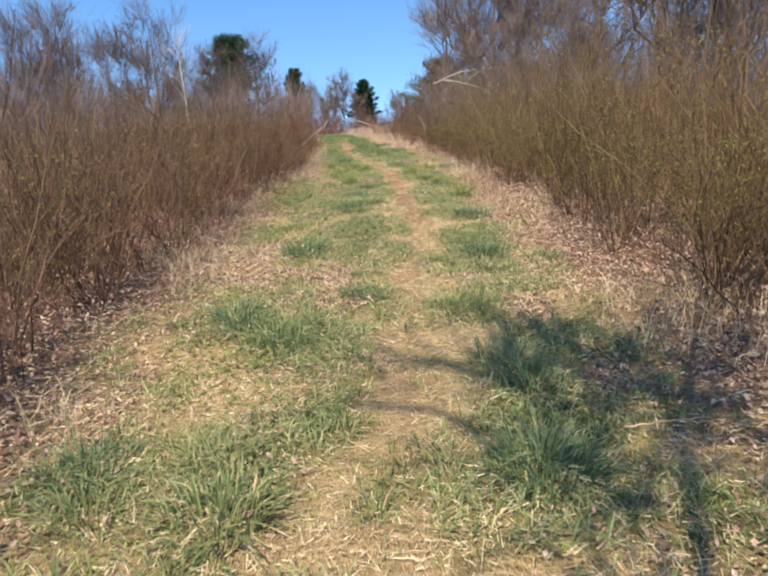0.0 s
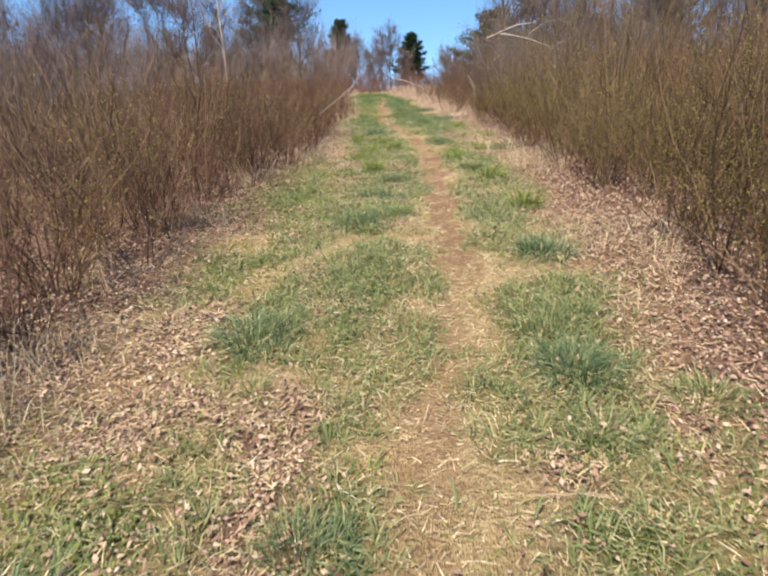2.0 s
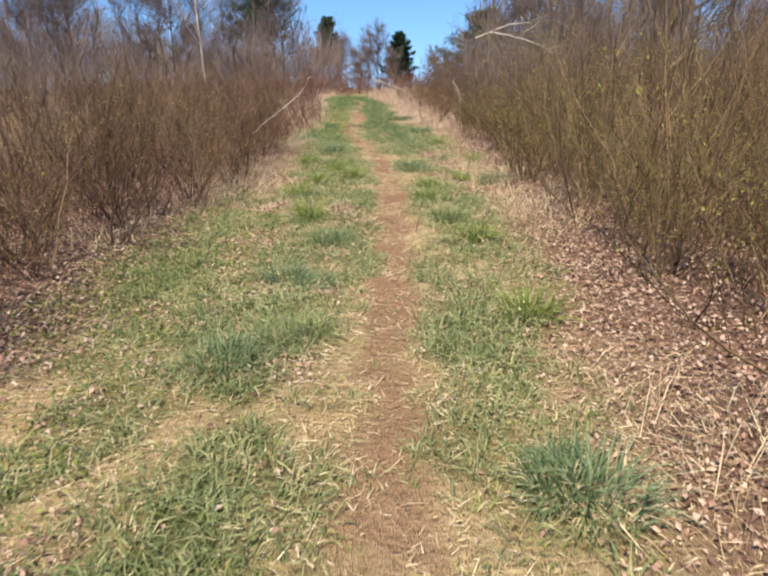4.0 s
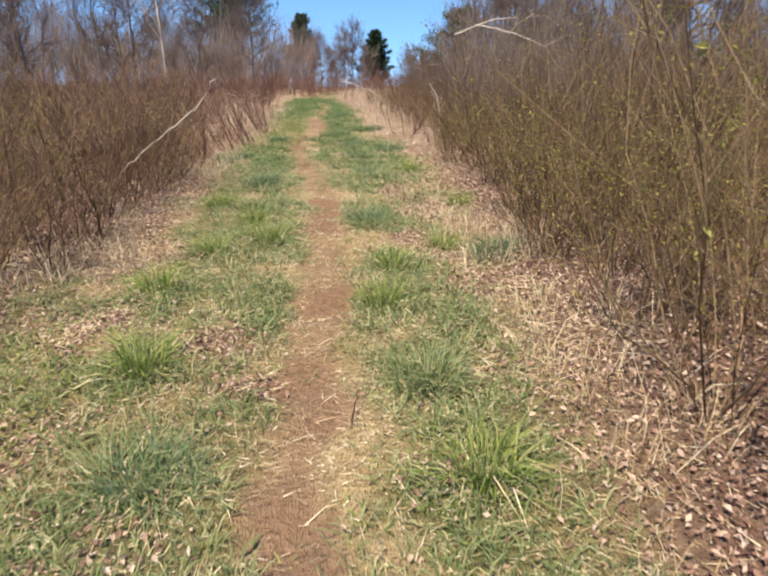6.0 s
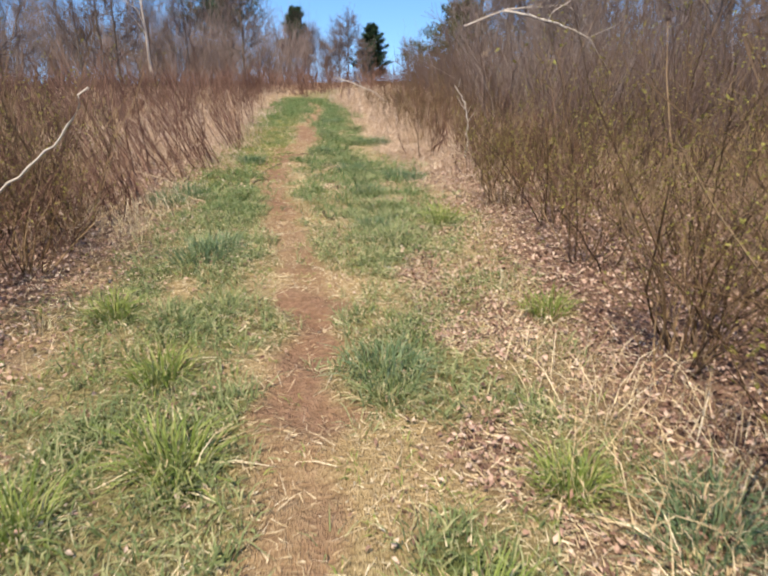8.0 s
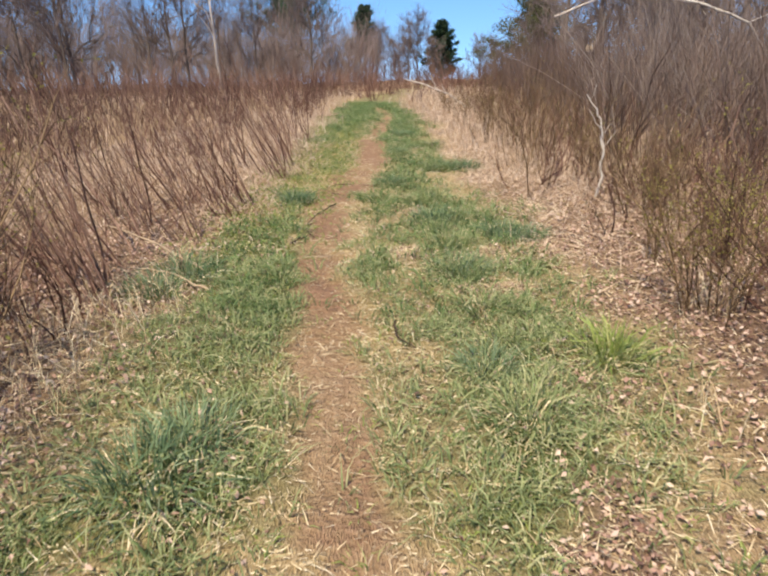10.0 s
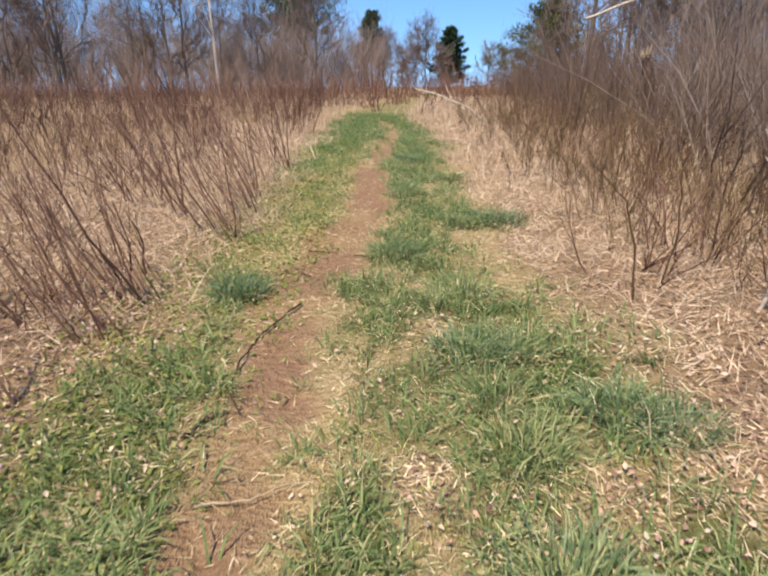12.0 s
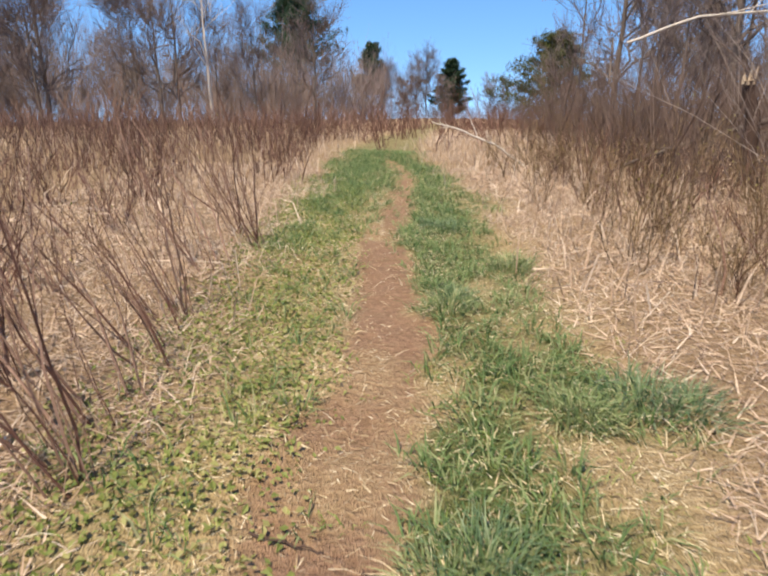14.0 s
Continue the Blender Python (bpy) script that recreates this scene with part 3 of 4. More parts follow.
brush("thicket", spread_over(230, 2.6, 6.5, -2, 15, lambda x, y: x > lane_right(y) + 1.35 + 0.2 * np.maximum(0, y - 11), 0.6, 1.25), 13, 2.2, STEM, 5,
      "tall dense thicket of bare brown stems behind the lane", 0.5, 0.55, 1.25)
brush("thicket", spread_over(200, -6.2, -2.6, -2, 17.0, lambda x, y: x < lane_left(y) - 1.3, 0.6, 1.25), 13, 1.6, STEM, 5,
      "dense thicket of bare grey-brown stems behind the lane", 0.5, 0.55, 1.25)
brush("saplings", spread_over(130, -17, -6.5, 6, 30, lambda x, y: x < -6.0 - 0.35 * np.maximum(0, y - 12), 0.6, 1.3), 7, 3.3, TWIG, 9,
      "grey bare saplings standing behind the thicket", 0.3, 0.6, 2.0)
brush("briars", spread_over(460, -17, -3, 20, 42, lambda x, y: (x < -7) | (y > 32) & (x < lane_left(y) - 0.6)), 8, 1.05, STEM_RED, 4,
      "knee-high reddish bare briars over dead grass", 0.45, 0.55, 1.5)
brush("briars", spread_over(400, -46, -4, 36, 74, lambda x, y: x < -0.30 * (y - 34) - 1 + 6 * rng.random(len(x)), 0.3, 1.5), 6, 1.6, STEM_RED, 4,
      "reddish brush along the wood's edge", 0.5, 0.55, 3.2)
brush("briars", spread_over(430, -6, 13, 32.5, 70, lambda x, y: np.abs(x + 1.6) > 0.2, 0.35, 1.7), 6, 1.2, STEM_RED, 4,
      "low reddish brush beyond the crest of the lane", 0.5, 0.55, 2.4)
brush("tangle", spread_over(560, 1.8, 13, 17, 40, lambda x, y: x > 2.5 + 0.9 * rng.random(len(x)) - 0.07 * (y - 20), 0.6, 1.3), 11, 1.9, TANGLE, 7,
      "tangled dark bare vines and saplings at the wood's edge", 0.6, 0.75, 1.6)
brush("dead_boughs", spread_over(55, 2.6, 6.5, 19.0, 26.5, lambda x, y: x > 3.0 + 0.5 * rng.random(len(x)) - 0.06 * (y - 20), 0.6, 1.15), 7, 2.7, DEAD_TWIG, 8,
      "grey tangle of arching dead boughs beside the dry grass", 0.75, 0.8, 1.3)
brush("saplings", spread_over(260, 6, 34, 12, 64, lambda x, y: (x > 12 - 0.05 * (y - 12)) & (y < 58), 0.6, 1.3), 7, 5.5, TWIG, 10,
      "dense grey undergrowth of bare saplings in the wood", 0.35, 0.7, 3.6)
brush("saplings", spread_over(700, -72, -10, 44, 104, lambda x, y: (x < -0.56 * (104 - y) - 5 - 4 * rng.random(len(x))) & (x > -0.56 * (104 - y) - 32), 0.5, 1.3), 8, 8.0, TWIG, 11,
      "dense grey undergrowth of bare saplings in the wood", 0.35, 0.8, 7.5)
brush("saplings", spread_over(190, -45, 34, 112, 155, lambda x, y: np.abs(x - 5.0) > 3.5, 0.5, 1.1), 7, 5.0, TWIG, 9,
      "far row of bare grey trees", 0.4, 0.6, 7.0)


# ---------------------------------------------------------------- trees
def make_tree(tall, girth, limbs, subs, twigs, open_=0.75, bark=BARK, fine=TWIG, first=0.25, up=0.25, thick=1.0, label="", bend=0.03):
    root = new("tree")
    t = np.linspace(0, 1, 9)
    P = np.zeros((1, 9, 3))
    P[0, :, 2] = tall * t - 0.15
    P[0, 1:, :2] = np.cumsum(rng.normal(0, bend * tall / 8, (8, 2)), 0)
    R = girth / 2 * (1.02 - 0.9 * t)[None] ** 0.9
    part("trunk", mesh_of("trunk", *tubes(P, R, 8), bark, True), root)
    Q, S = sprouts(P, R, limbs, tall * 0.45, 6, open_, first, 0.5, up)
    W, V = sprouts(Q, S, subs, tall * 0.22, 4, 0.75, 0.2, 0.6, up * 0.6)
    V = np.maximum(V, 0.006 * thick)
    for k in range(limbs):
        pick = slice(k * subs, (k + 1) * subs)
        part("limb", mesh_of("limb", *joined([tubes(Q[k:k + 1], S[k:k + 1], 5), tubes(W[pick], V[pick], 4)]), bark, True), root)
    Z, Y = sprouts(W, V, twigs, tall * 0.155, 3, 0.6, 0.05, 0.6, up * 1.2)
    tagged(part("crown", mesh_of("crown", *tubes(Z, np.maximum(Y, 0.004 * thick), 3), fine), root, "haze of fine bare twigs"), kind="stuff")
    return tagged(root, label, "tree", "bare trees at the wood's edge")


grey = [make_tree(tall, girth, 14, 9, 10, o, label="tall bare grey deciduous tree", thick=2.4, first=f)
        for tall, girth, o, f in ((12, 0.26, 0.8, 0.16), (11, 0.24, 0.7, 0.12), (13, 0.32, 0.85, 0.2), (10, 0.2, 0.75, 0.1))]
spots = [(6.4, 44), (7.9, 45), (9.5, 41), (11.5, 38), (13, 33), (14.5, 29), (17, 26), (12, 47), (15.5, 40), (19, 34), (21, 29), (10.5, 53), (14, 55), (18, 46),
         (23, 40), (16.5, 21), (14.2, 15), (20, 60), (13, 24.5), (12.2, 19), (15, 9), (8.5, 60),
         (-15, 86), (-19, 78), (-24, 71), (-27, 66), (-30, 62), (-33, 58), (-37, 55), (-41, 50), (-45, 46), (-50, 42), (-26, 80), (-31, 74), (-36, 70), (-41, 64), (-47, 58), (-54, 52), (-23, 64), (-29, 55.5), (-35, 49)]
put_all(grey, [(x + rng.normal(0, 0.5), y + rng.normal(0, 0.8), rng.uniform(0, 360), rng.uniform(0.85, 1.12)) for x, y in spots]
        + [(9.5, 37, 20, 0.5), (7.5, 33, 110, 0.42), (11, 30, 200, 0.5), (9, 26, 290, 0.45), (12, 22, 60, 0.5), (6.2, 38, 150, 0.4), (5.6, 30, 250, 0.34)])
small = [make_tree(tall, girth, 16, 9, 9, 0.9, fine=f, first=0.12, up=0.2, thick=2.4, label=l)
         for tall, girth, f, l in ((7, 0.16, TWIG_RED, "bare tree with a round haze of reddish twigs"), (7.5, 0.18, TWIG, "round-headed bare grey tree"), (8, 0.18, TWIG, "bare grey tree with fine twigs"))]
far = [(-21.5, 106, 0.85), (-29, 113, 1.15), (-33, 106, 1.2), (-13.2, 133, 1.3), (-18.6, 134, 1.25), (-4.6, 122, 1.3), (-9, 139, 1.1), (6.4, 128, 0.95), (8.8, 123, 0.8), (-26, 121, 1.3),
       (-38, 100, 1.2), (-44, 92, 1.3), (-50, 84, 1.3), (17.5, 94, 1.0), (20, 84, 1.1), (22, 74, 1.1), (18, 66, 1.0), (25, 64, 1.1), (28, 56, 1.0), (-12, 118, 0.9), (-8, 116, 0.8), (-15.5, 124, 1.0), (-24.5, 103, 0.85), (-1.8, 119, 0.85), (14.5, 97, 0.8), (-6.5, 128, 1.2), (-11, 128, 1.1)]
put_all(small, [(x, y, rng.uniform(0, 360), size) for x, y, size in far])
shade = make_tree(7.2, 0.15, 10, 5, 10, 0.7, first=0.6, thick=2.2, label="bare tree beside the foot of the lane")
put_all([shade], [(-0.5, -3.05, 40, 1.0)])

pale = make_tree(11, 0.30, 7, 3, 3, 0.6, PALE, PALE, 0.3, 0.4, 2.5, "white-barked dead birch with a forked top", 0.05)
put_all([pale], [(-20.4, 68, 70, 1.0)])


def make_pine(tall, wide, needle, label, bare=0.25, clumps=600, ragged=0.35):
    root = new("pine_tree")
    t = np.linspace(0, 1, 7)
    P = np.zeros((1, 7, 3))
    P[0, :, 2] = tall * t - 0.2
    P[0, 1:, :2] = np.cumsum(rng.normal(0, 0.02 * tall / 6, (6, 2)), 0)
    part("trunk", mesh_of("trunk", *tubes(P, 0.02 * tall * (1.05 - t)[None], 7), BARK, True), root)
    n = 64
    h = np.linspace(bare, 0.98, n) * tall
    a = np.arange(n) * 2.4 + rng.normal(0, 0.4, n)
    reach = wide / 2 * (1.08 - h / tall) ** 0.75 * rng.uniform(1 - ragged, 1 + ragged, n)
    s = np.linspace(0, 1, 4)
    B = np.zeros((n, 4, 3))
    B[..., 0], B[..., 1] = (np.cos(a) * reach)[:, None] * s, (np.sin(a) * reach)[:, None] * s
    B[..., 2] = h[:, None] + reach[:, None] * (0.12 * s + 0.28 * s**2)
    for k in range(n):
        part("bough", mesh_of("bough", *tubes(B[k:k + 1], 0.006 * tall * np.linspace(1, 0.3, 4)[None], 4), BARK), root)
    who = rng.integers(0, n, clumps * 6)
    f = rng.uniform(0.2, 1.05, clumps * 6)[:, None]
    at = B[who, 0] * (1 - f) + B[who, 3] * f + rng.normal(0, 0.028 * wide, (clumps * 6, 3)) * (1, 1, 0.45)
    at = np.repeat(at, 7, 0) + rng.normal(0, 0.012 * wide, (clumps * 42, 3))
    way = unit(rng.normal(0, 1, (len(at), 3)) + (0, 0, 0.7))
    part("crown", mesh_of("crown", *blades(at, way, rng.uniform(0.3, 0.65, len(at)), rng.uniform(0.07, 0.14, len(at)), np.zeros(len(at))), needle), root)["kind"] = "stuff"
    return tagged(root, label, "pine tree")


for x, y, tall, wide, needle, bare, label in (
        (-23.4, 109, 17.0, 17.0, NEEDLE, 0.4, "tall dark green pine with a ragged spreading top"),
        (-16.1, 141, 14.5, 8.0, NEEDLE, 0.35, "dark green pine above bare treetops"),
        (-0.4, 125, 10.0, 7.0, NEEDLE, 0.1, "dark evergreen standing among bare trees"),
        (12.8, 101, 10.5, 14.5, NEEDLE_GOLD, 0.02, "bushy olive-green evergreen at the wood's edge")):
    put_all([make_pine(tall, wide, needle, label, bare)], [(x, y, rng.uniform(0, 360), 1.0)])


# ---------------------------------------------------------------- fallen wood
def stick(name, points, thick, material, label, category="stick", offshoots=0, sides=6):
    """A bent branch through a few places, tapering to its end, with a few stubs."""
    pts = np.array(points, float)
    t = np.linspace(0, len(pts) - 1, 4 * len(pts))
    P = np.stack([np.interp(t, range(len(pts)), pts[:, c]) for c in range(3)], -1)[None]
    P[0, 1:-1] += rng.normal(0, min(0.008, thick * 0.3), (P.shape[1] - 2, 3))
    R = (thick / 2 * np.linspace(1, 0.4, P.shape[1]) * rng.uniform(0.88, 1.12, P.shape[1]))[None]
    ob = tagged(new(name, mesh_of(name, *tubes(P, R, sides), material, True)), label, category)
    if offshoots:
        Q, S = sprouts(P, R, offshoots, 0.22 * np.linalg.norm(pts[-1] - pts[0]), 4, 0.7, 0.3, 0.55, 0.2)
        for k in range(offshoots):
            part("side_branch", mesh_of("side_branch", *tubes(Q[k:k + 1], S[k:k + 1], 4), material), ob)
    return ob


def lying(points, lift):
    top = max(float(height(x, y)) for x, y in points)
    return [(x, y, 0.35 * float(height(x, y)) + 0.65 * top + lift) for x, y in points]


stick("fallen_branch", lying([(-1.0, 19.0), (-1.05, 18.83), (-1.11, 18.55), (-1.13, 18.28), (-1.11, 18.04), (-1.06, 17.86), (-0.96, 17.71)], 0.012), 0.015, DARK_WOOD,
      "thin dark curved branch lying along the earth track", offshoots=1)
stick("fallen_branch", lying([(-1.13, 17.52), (-1.11, 17.62), (-1.04, 17.74)], 0.012), 0.022, DARK_WOOD, "short dark stick lying on the earth track")
stick("twig", lying([(-1.23, 19.72), (-1.1, 19.6), (-0.98, 19.49)], 0.012), 0.011, DARK_WOOD, "small dark twig on the earth track", "twig")
stick("twig", lying([(-0.92, 17.13), (-0.76, 17.18), (-0.62, 17.29)], 0.015), 0.010, DRY_WOOD, "pale dry stalk across the earth track", "twig")
stick("twig", lying([(-1.24, 20.24), (-1.09, 20.21), (-0.97, 20.18)], 0.012), 0.011, DARK_WOOD, "thin dark twig across the earth track", "twig")
stick("twig", lying([(-0.09, 15.9), (-0.08, 15.7), (0.04, 15.55)], 0.03), 0.013, DARK_WOOD, "crooked dark twig lying in the grass", "twig", 2)
stick("twig", lying([(0.414, 2.6), (0.6, 2.62), (0.75, 2.59)], 0.03), 0.010, DRY_WOOD, "pale dry stalk lying in the grass", "twig")
stick("twig", lying([(-0.83, 20.09), (-0.7, 20.06), (-0.57, 20.02)], 0.01), 0.012, DARK_WOOD, "thin dark twig beside the grass", "twig")
stick("twig", lying([(0.78, 0.234), (0.98, 0.25), (1.16, 0.25)], 0.05), 0.012, DRY_WOOD, "pale dry stalk caught in the grass", "twig")
stick("twig", [(0.50, 9.15, 0.01), (0.515, 9.25, 0.06), (0.53, 9.3, 0.11)], 0.012, DARK_WOOD, "short dark twig standing in the track", "twig")
stick("fallen_branch", [(-1.42, 16.36, 0.03), (-1.75, 16.5, 0.1), (-2.05, 16.5, 0.14)], 0.018, DRY_WOOD, "pale dry branch lying at the shrubs' feet", offshoots=1)
stick("fallen_branch", [(-1.6, 16.72, 0.04), (-2.2, 17.05, 0.2), (-2.79, 17.3, 0.26)], 0.02, DRY_WOOD, "long pale dry branch leaning into the shrubs", offshoots=2)
stick("leaning_branch", [(-2.45, 13.35, 0.1), (-2.1, 13.35, 0.45), (-1.77, 13.35, 0.71), (-1.46, 13.35, 0.91), (-1.23, 13.35, 1.11), (-1.06, 13.35, 1.34)], 0.024, PALE,
      "bare pale curved branch leaning out of the shrubs", "branch")
stick("fallen_limb", [(3.0, 23, 2.36), (3.3, 23, 2.32), (3.97, 23, 2.18), (4.75, 23, 1.9), (5.6, 23.1, 0.9), (6.2, 23.3, 0.1)], 0.06, PALE,
      "pale broken limb hanging over the brush", "branch", 4)
stick("hanging_limb", [(4.0, 36, 2.7), (5.6, 36, 3.3), (8.2, 36.2, 3.5), (9.4, 36.5, 2.6), (10.2, 36.8, -0.1)], 0.09, PALE, "pale dead limb caught across the wood's edge", "branch", 4)
stick("fallen_birch", [(0.9, 30.4, 0.05), (0.28, 30.4, 0.48), (-0.45, 30.4, 0.77), (-0.95, 30.4, 0.9)], 0.055, PALE, "fallen white birch top leaning across the brush", "branch", 5)
stick("fallen_log", [(4.9, 29.2, 1.1), (3.87, 29, 0.82), (2.69, 29, 0.42), (1.9, 29, 0.05)], 0.10, BARK, "weathered grey log leaning in the tangle", "log", 3)
stick("dead_sapling", [(1.78, 18.9, 0.0), (1.77, 18.9, 0.55), (1.72, 18.9, 0.89), (1.56, 18.9, 1.12)], 0.03, PALE, "dead white sapling standing in dry grass", "sapling", 5)
stick("sapling", [(1.1, 19.12, 0.0), (1.06, 19.1, 0.4), (0.97, 19.1, 0.69), (0.76, 19.1, 0.9)], 0.018, STEM, "single bare brown sapling bent towards the lane", "sapling", 4)
stick("sapling", [(1.31, 19.3, 0.0), (1.37, 19.3, 0.45), (1.33, 19.3, 0.85), (1.4, 19.3, 1.15)], 0.014, STEM, "slender bare sapling in dry grass", "sapling", 4)


def make_snag(x, y):
    """A broken trunk with a splintered top."""
    root = new("tree_snag")
    z0 = float(height(x, y))
    t = np.linspace(0, 1, 8)
    P = np.stack([x - 0.25 * t, y + 0 * t, z0 - 0.1 + 1.65 * t], -1)[None]
    P[0, :, :2] += rng.normal(0, 0.015, (8, 2))
    part("trunk", mesh_of("trunk", *tubes(P, np.linspace(0.12, 0.085, 8)[None], 9), DARK_WOOD, True), root)
    for a in np.linspace(0, 6.28, 7)[:-1]:
        b = P[0, -1] + (math.cos(a) * 0.06, math.sin(a) * 0.06, -0.06)
        Q = b + np.outer(np.linspace(0, 1, 4), (0.03 * math.cos(a), 0.03 * math.sin(a), rng.uniform(0.05, 0.3)))
        part("splinter", mesh_of("splinter", *tubes(Q[None], np.array([[0.035, 0.028, 0.016, 0.004]]), 4), DRY_WOOD), root, "pale splintered wood")
    tagged(root, "broken dead tree trunk with a pale splintered top", "tree stump")


make_snag(3.8, 27.8)


# ---------------------------------------------------------------- grass tufts
def make_tuft(n, tall, wide, material, label):
    a, r = rng.uniform(0, 2 * np.pi, n), np.sqrt(rng.random(n)) * wide
    base = np.stack([np.cos(a) * r, np.sin(a) * r, np.full(n, -0.015)], -1)
    tilt = rng.uniform(0.1, 0.95, n) * (0.35 + r / wide)
    b = a + rng.normal(0, 0.5, n)
    way = np.stack([np.cos(b) * np.sin(tilt), np.sin(b) * np.sin(tilt), np.cos(tilt)], -1)
    root = new("grass_tuft")
    long, wide_, bow = tall * rng.uniform(0.45, 1.15, n), rng.uniform(0.004, 0.009, n), rng.uniform(0.1, 0.8, n)
    k = n // 6
    tagged(part("foliage", mesh_of("foliage", *blades(base[k:], way[k:], long[k:], wide_[k:], bow[k:]), material), root), kind="stuff")
    tagged(part("dead_foliage", mesh_of("dead_foliage", *blades(base[:k], way[:k] * (1, 1, 0.5), long[:k] * 1.1, wide_[:k], bow[:k]), STRAW), root, "withered straw blades"), kind="stuff")
    return tagged(root, label, "grass tuft", "grass tufts along the lane")


blue = [make_tuft(300, 0.21, 0.17, GRASS_BLUE, "bushy tuft of blue-green grass") for _ in range(3)] + [make_tuft(280, 0.19, 0.15, GRASS, "bushy tuft of green grass") for _ in range(3)]
lime = [make_tuft(190, 0.25, 0.09, GRASS_LIME, "upright tuft of bright yellow-green grass") for _ in range(3)]
bright = {(-0.91, 10.77), (1.16, 7.09), (1.03, 8.83), (-0.6, 9.66), (0.72, 11.24), (-0.77, 11.63), (1.17, 11.84), (-0.34, 11.94), (-0.63, 12.66), (1.5, 13.4), (-1.19, 13.43), (0.65, 10.5), (1.07, 15.57)}
put_all(lime, [(x, y, rng.uniform(0, 360), rng.uniform(0.9, 1.25)) for x, y in CLUMPS if (x, y) in bright])
put_all(blue, [(x + dx, y + dy, rng.uniform(0, 360), rng.uniform(0.75, 1.2)) for x, y in CLUMPS if (x, y) not in bright
               for dx, dy in ((0, 0), (rng.normal(0, 0.17), rng.normal(0, 0.2))) if abs(x + dx - float(track(y + dy))) > float(track_half(y + dy)) + 0.12])


# ---------------------------------------------------------------- ground cover
def sprinkle(n, x0, x1, y0, y1, density):
    x, y = rng.uniform(x0, x1, n), rng.uniform(y0, y1, n)
    ok = rng.random(n) < density(x, y)
    x, y = x[ok], y[ok]
    return np.stack([x, y, height(x, y)], -1)


def upright(n, tilt):
    a, b = rng.uniform(0, 2 * np.pi, n), np.abs(rng.normal(0, tilt, n))
    return np.stack([np.cos(a) * np.sin(b), np.sin(a) * np.sin(b), np.cos(b)], -1)


def lawn(name, at, low, high, tilt, material, label, bend=(0.1, 0.8), wide=(0.003, 0.006)):
    n = len(at)
    mesh = mesh_of(name, *blades(at - (0, 0, 0.008), upright(n, tilt), rng.uniform(low, high, n), rng.uniform(*wide, n), rng.uniform(*bend, n)), material)
    tagged(new(name, mesh), label, "grass", kind="stuff")


def bunches(name, at, per, low, high, material, label, foot=0.035, wide=(0.004, 0.008)):
    """Grass in small bunches whose blades lean outwards."""
    m, n = len(at), len(at) * per
    a, r = rng.uniform(0, 2 * np.pi, n), np.sqrt(rng.random(n))
    size = np.repeat(rng.uniform(0.6, 1.25, m), per)
    out = np.stack([np.cos(a), np.sin(a), np.zeros(n)], -1)
    base = np.repeat(at, per, 0) + out * (r * foot * size)[:, None] - (0, 0, 0.01)
    tilt = (0.15 + 0.75 * r * rng.uniform(0.5, 1.3, n))[:, None]
    way = out * np.sin(tilt) + np.array((0, 0, 1.0)) * np.cos(tilt)
    mesh = mesh_of(name, *blades(base, way, rng.uniform(low, high, n) * size, rng.uniform(*wide, n), rng.uniform(0.2, 0.9, n)), material)
    tagged(new(name, mesh), label, "grass", kind="stuff")


bunches("grass", sprinkle(33000, -2.1, 1.9, -1.4, 17, lambda x, y: green_at(x, y) ** 1.3), 8, 0.05, 0.14, GRASS, "patchy green grass in small bunches among straw", 0.04, (0.004, 0.009))
bunches("grass", sprinkle(17000, -3.2, 1.2, 16, 34, lambda x, y: green_at(x, y) * 0.9), 8, 0.07, 0.18, GRASS_DEEP, "lush deep green grass strip beside the track", 0.045, (0.005, 0.010))
bunches("grass", sprinkle(6000, -2.0, 1.7, -1.4, 22, lambda x, y: inside(x, y) * (1 - 0.9 * earth_at(x, y)) * 0.5), 7, 0.03, 0.08, GRASS_LIME, "thin yellow-green grass in thatch")


def flat_straw(name, at, low, high, material, label, lift=0.25, wide=(0.002, 0.0045)):
    n = len(at)
    a = rng.uniform(0, 2 * np.pi, n)
    way = unit(np.stack([np.cos(a), np.sin(a), np.abs(rng.normal(0, lift, n))], -1))
    mesh = mesh_of(name, *blades(at + (0, 0, 0.006), way, rng.uniform(low, high, n), rng.uniform(*wide, n), rng.uniform(0.0, 0.5, n)), material)
    tagged(new(name, mesh), label, "dead grass", kind="stuff")


def thatch(name, at, low, high, material, label, lift=0.4, wide=(0.0025, 0.0055)):
    n = len(at)
    a = rng.uniform(0, 2 * np.pi, n)
    way = unit(np.stack([np.cos(a), np.sin(a), rng.normal(0.15, lift, n)], -1))
    base = at + np.stack([np.zeros(n), np.zeros(n), rng.uniform(0.0, 0.02, n)], -1)
    tagged(new(name, mesh_of(name, *slivers(base, way, rng.uniform(low, high, n), rng.uniform(*wide, n)), material)), label, "dead grass", kind="stuff")


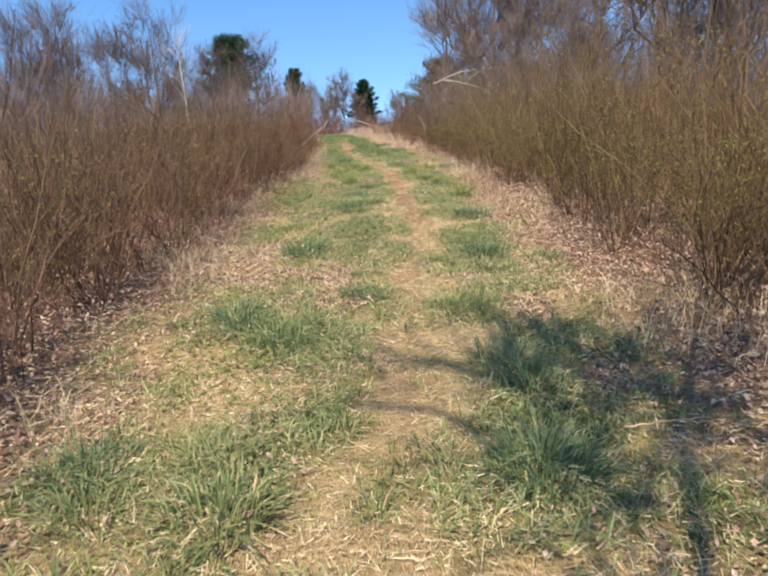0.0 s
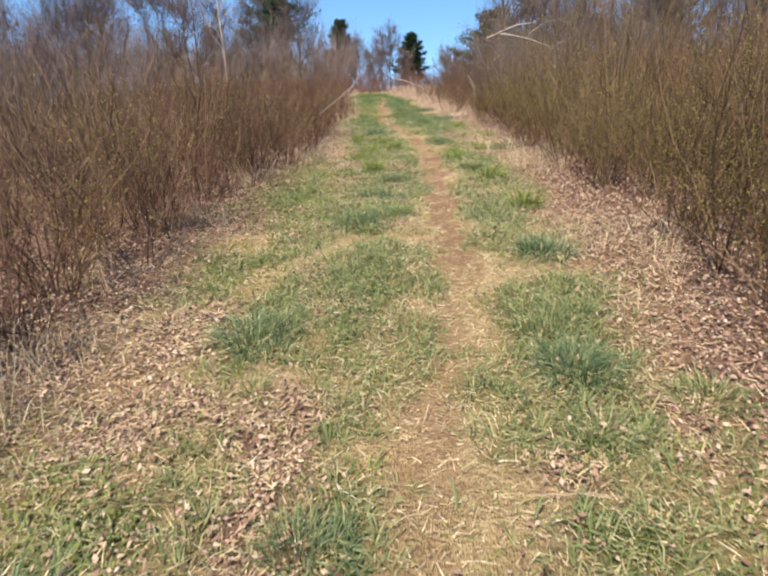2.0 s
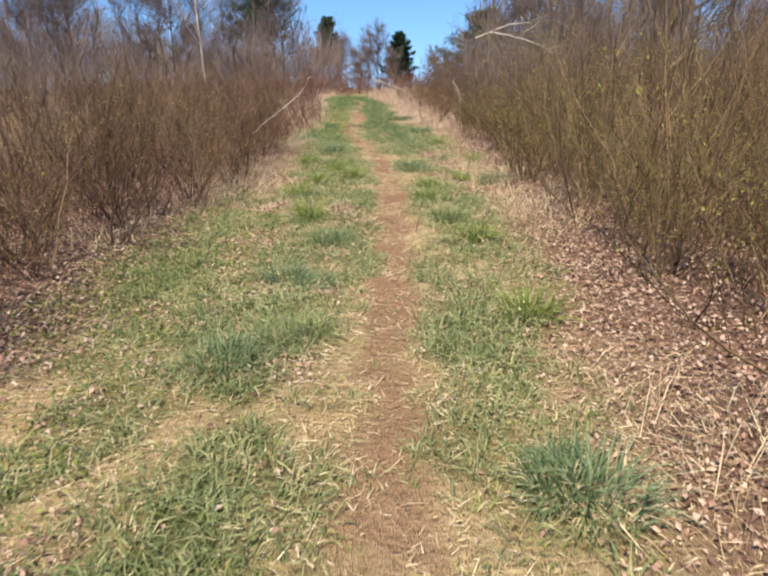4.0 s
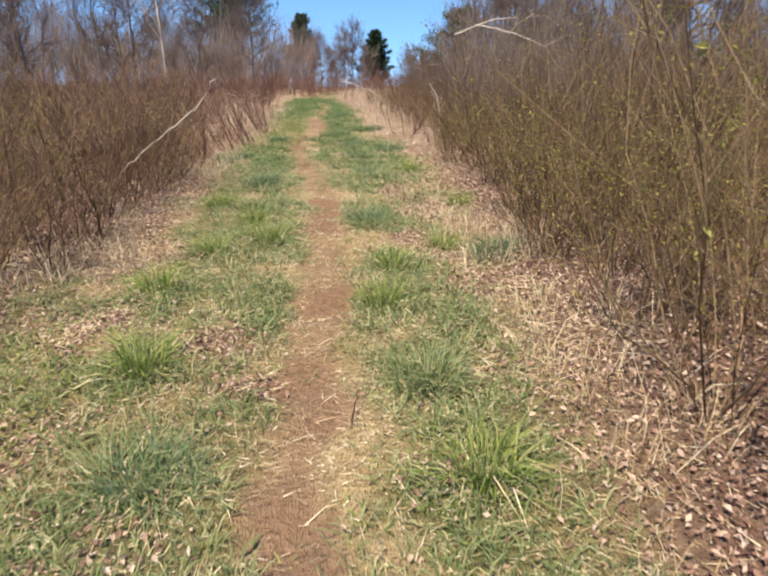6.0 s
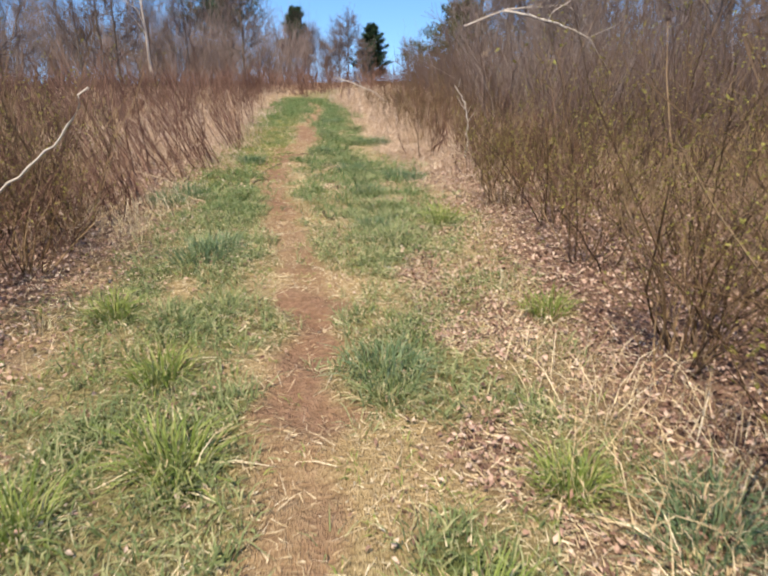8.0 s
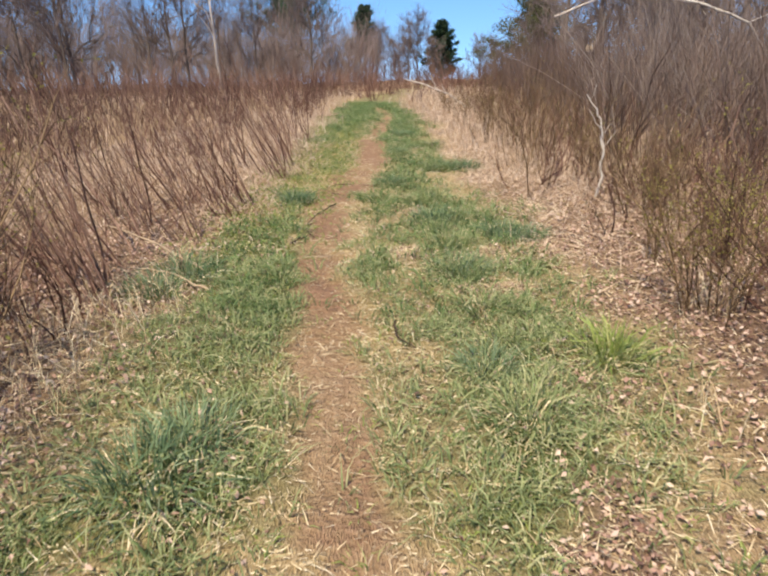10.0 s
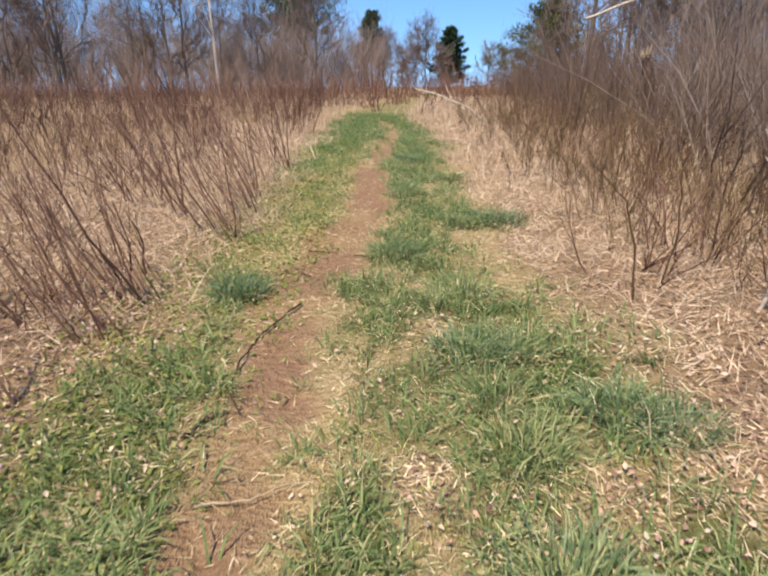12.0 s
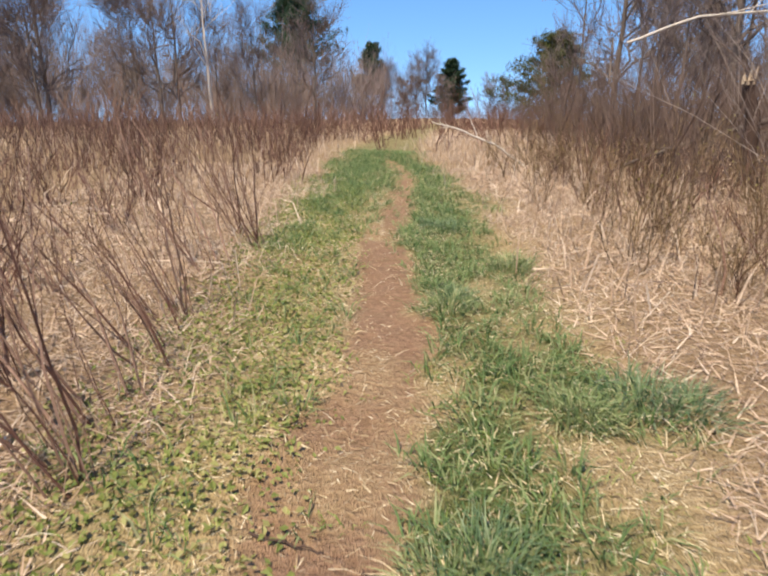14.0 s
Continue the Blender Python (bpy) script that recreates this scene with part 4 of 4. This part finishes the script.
thatch("straw", sprinkle(520000, -3.0, 2.1, -1.4, 30, lambda x, y: inside(x, y, 0.6) * np.interp(y, [0, 14, 22], [1, 0.8, 0.5]) * (1 - 0.97 * earth_at(x, y)) * (0.35 + 0.65 * step(0.3, 0.6, grid_noise(x, y, 0.25, 31)))), 0.018, 0.07, STRAW,
       "matted pale straw and dry grass blades")
thatch("straw", sprinkle(210000, -2.8, 2.6, -1.4, 19, lambda x, y: np.maximum(bare_at(x, y), 0.5 * litter_at(x, y) * step(0.9, 0.2, np.maximum(lane_left(y) - x, x - lane_right(y))))), 0.03, 0.11, STRAW,
       "bleached straw tangled among fallen leaves", 0.35, (0.003, 0.007))
flat_straw("straw", sprinkle(9000, -2.3, 2.1, -1.4, 24, lambda x, y: inside(x, y, 0.6) * (1 - 0.6 * earth_at(x, y))), 0.06, 0.16, STRAW, "long dry grass blades lying about")
thatch("dry_grass", sprinkle(130000, -6, 4.5, 14.5, 30, lambda x, y: (1 - inside(x, y, 0.3)) * np.where(x < -1, step(16.8, 20.5, y), step(15.5, 18.5, y))), 0.06, 0.2, FIELD, "matted tan dry grass beside the lane", 0.45, (0.004, 0.010))
dry = lambda x, y: (1 - inside(x, y, 0.3)) * np.where(x < -1, step(16.8, 20.5, y), step(15.5, 19, y)) * step(4.5, 2.5, np.abs(x + 0.02 * y)) * (0.35 + 0.65 * step(0.35, 0.6, grid_noise(x, y, 0.7, 21)))
flat_straw("dry_grass", sprinkle(45000, -5, 5, 14.5, 34, dry), 0.12, 0.4, FIELD, "matted tan dry grass beside the lane", 0.5)
lawn("dry_grass", sprinkle(50000, -6, 5, 15, 36, lambda x, y: dry(x, y) * 0.45), 0.12, 0.34, 0.6, FIELD, "standing tan dead grass", (0.1, 0.9), (0.003, 0.006))
lawn("dry_grass", sprinkle(16000, -14, 6, 22, 42, lambda x, y: (1 - inside(x, y)) * np.where(x < -2, 0.35, 0.8)), 0.25, 0.6, 0.4, FIELD, "far field of dead grass", (0.1, 0.9), (0.008, 0.016))


def leaf_bed(name, at, low, high, material, label, tilt=0.35, lift=0.012, slim=0.62):
    n = len(at)
    place = at + np.stack([np.zeros(n), np.zeros(n), rng.uniform(0.2, 1.6, n) * lift], -1)
    tagged(new(name, mesh_of(name, *leaves(place, rng.uniform(low, high, n), tilt, 0.35, slim), material)), label, "leaves", kind="stuff")


leaf_bed("leaf_litter", sprinkle(300000, -4.2, 4.0, -1.6, 20, lambda x, y: litter_at(x, y) * step(4.2, 2.2, np.abs(x)) * step(20.5, 16.5, y)), 0.012, 0.04, LEAF,
         "dry brown and pinkish fallen leaves", 0.55, 0.022)
skirt = lambda x, y: step(0.6, 0.2, np.abs(np.maximum(lane_left(y) - x, x - lane_right(y)) - 0.3)) * step(0.5, 0.65, grid_noise(x, y, 0.6, 25))
lawn("dry_grass", sprinkle(60000, -3.2, 3.0, -1.5, 17, skirt), 0.12, 0.4, 0.6, STRAW, "clumps of tan dead grass at the shrubs' feet", (0.1, 0.9), (0.0025, 0.005))
leaf_bed("leaf_litter", sprinkle(22000, -1.8, 1.6, -1.4, 19, lambda x, y: inside(x, y) * 0.35 * step(0.1, 0.4, np.abs(x - track(y)))), 0.012, 0.036, LEAF,
         "scattered fallen leaves in the grass", 0.55, 0.02)
weedy = lambda x, y: np.maximum(blots(x, y, ((-1.15, 1.4, 0.4, 0.7), (-1.3, 2.5, 0.35, 0.3), (-1.3, 5.3, 0.35, 0.8), (-0.9, 8.0, 0.5, 0.6))) * 0.6, step(0.75, 0.35, np.abs(x - lane_left(y) - 0.2)) * np.maximum(step(6.3, 7.3, y) * step(10.5, 9.3, y), step(15.5, 17, y) * np.interp(y, [18, 20], [0.45, 0.95]))) * (0.3 + 0.7 * grid_noise(x, y, 0.3, 23))
leaf_bed("weeds", sprinkle(170000, -3.4, -0.4, 0.4, 29, weedy), 0.02, 0.045, WEED, "low broad-leaved green weeds at the lane's edge", 0.5, 0.018, 0.55)
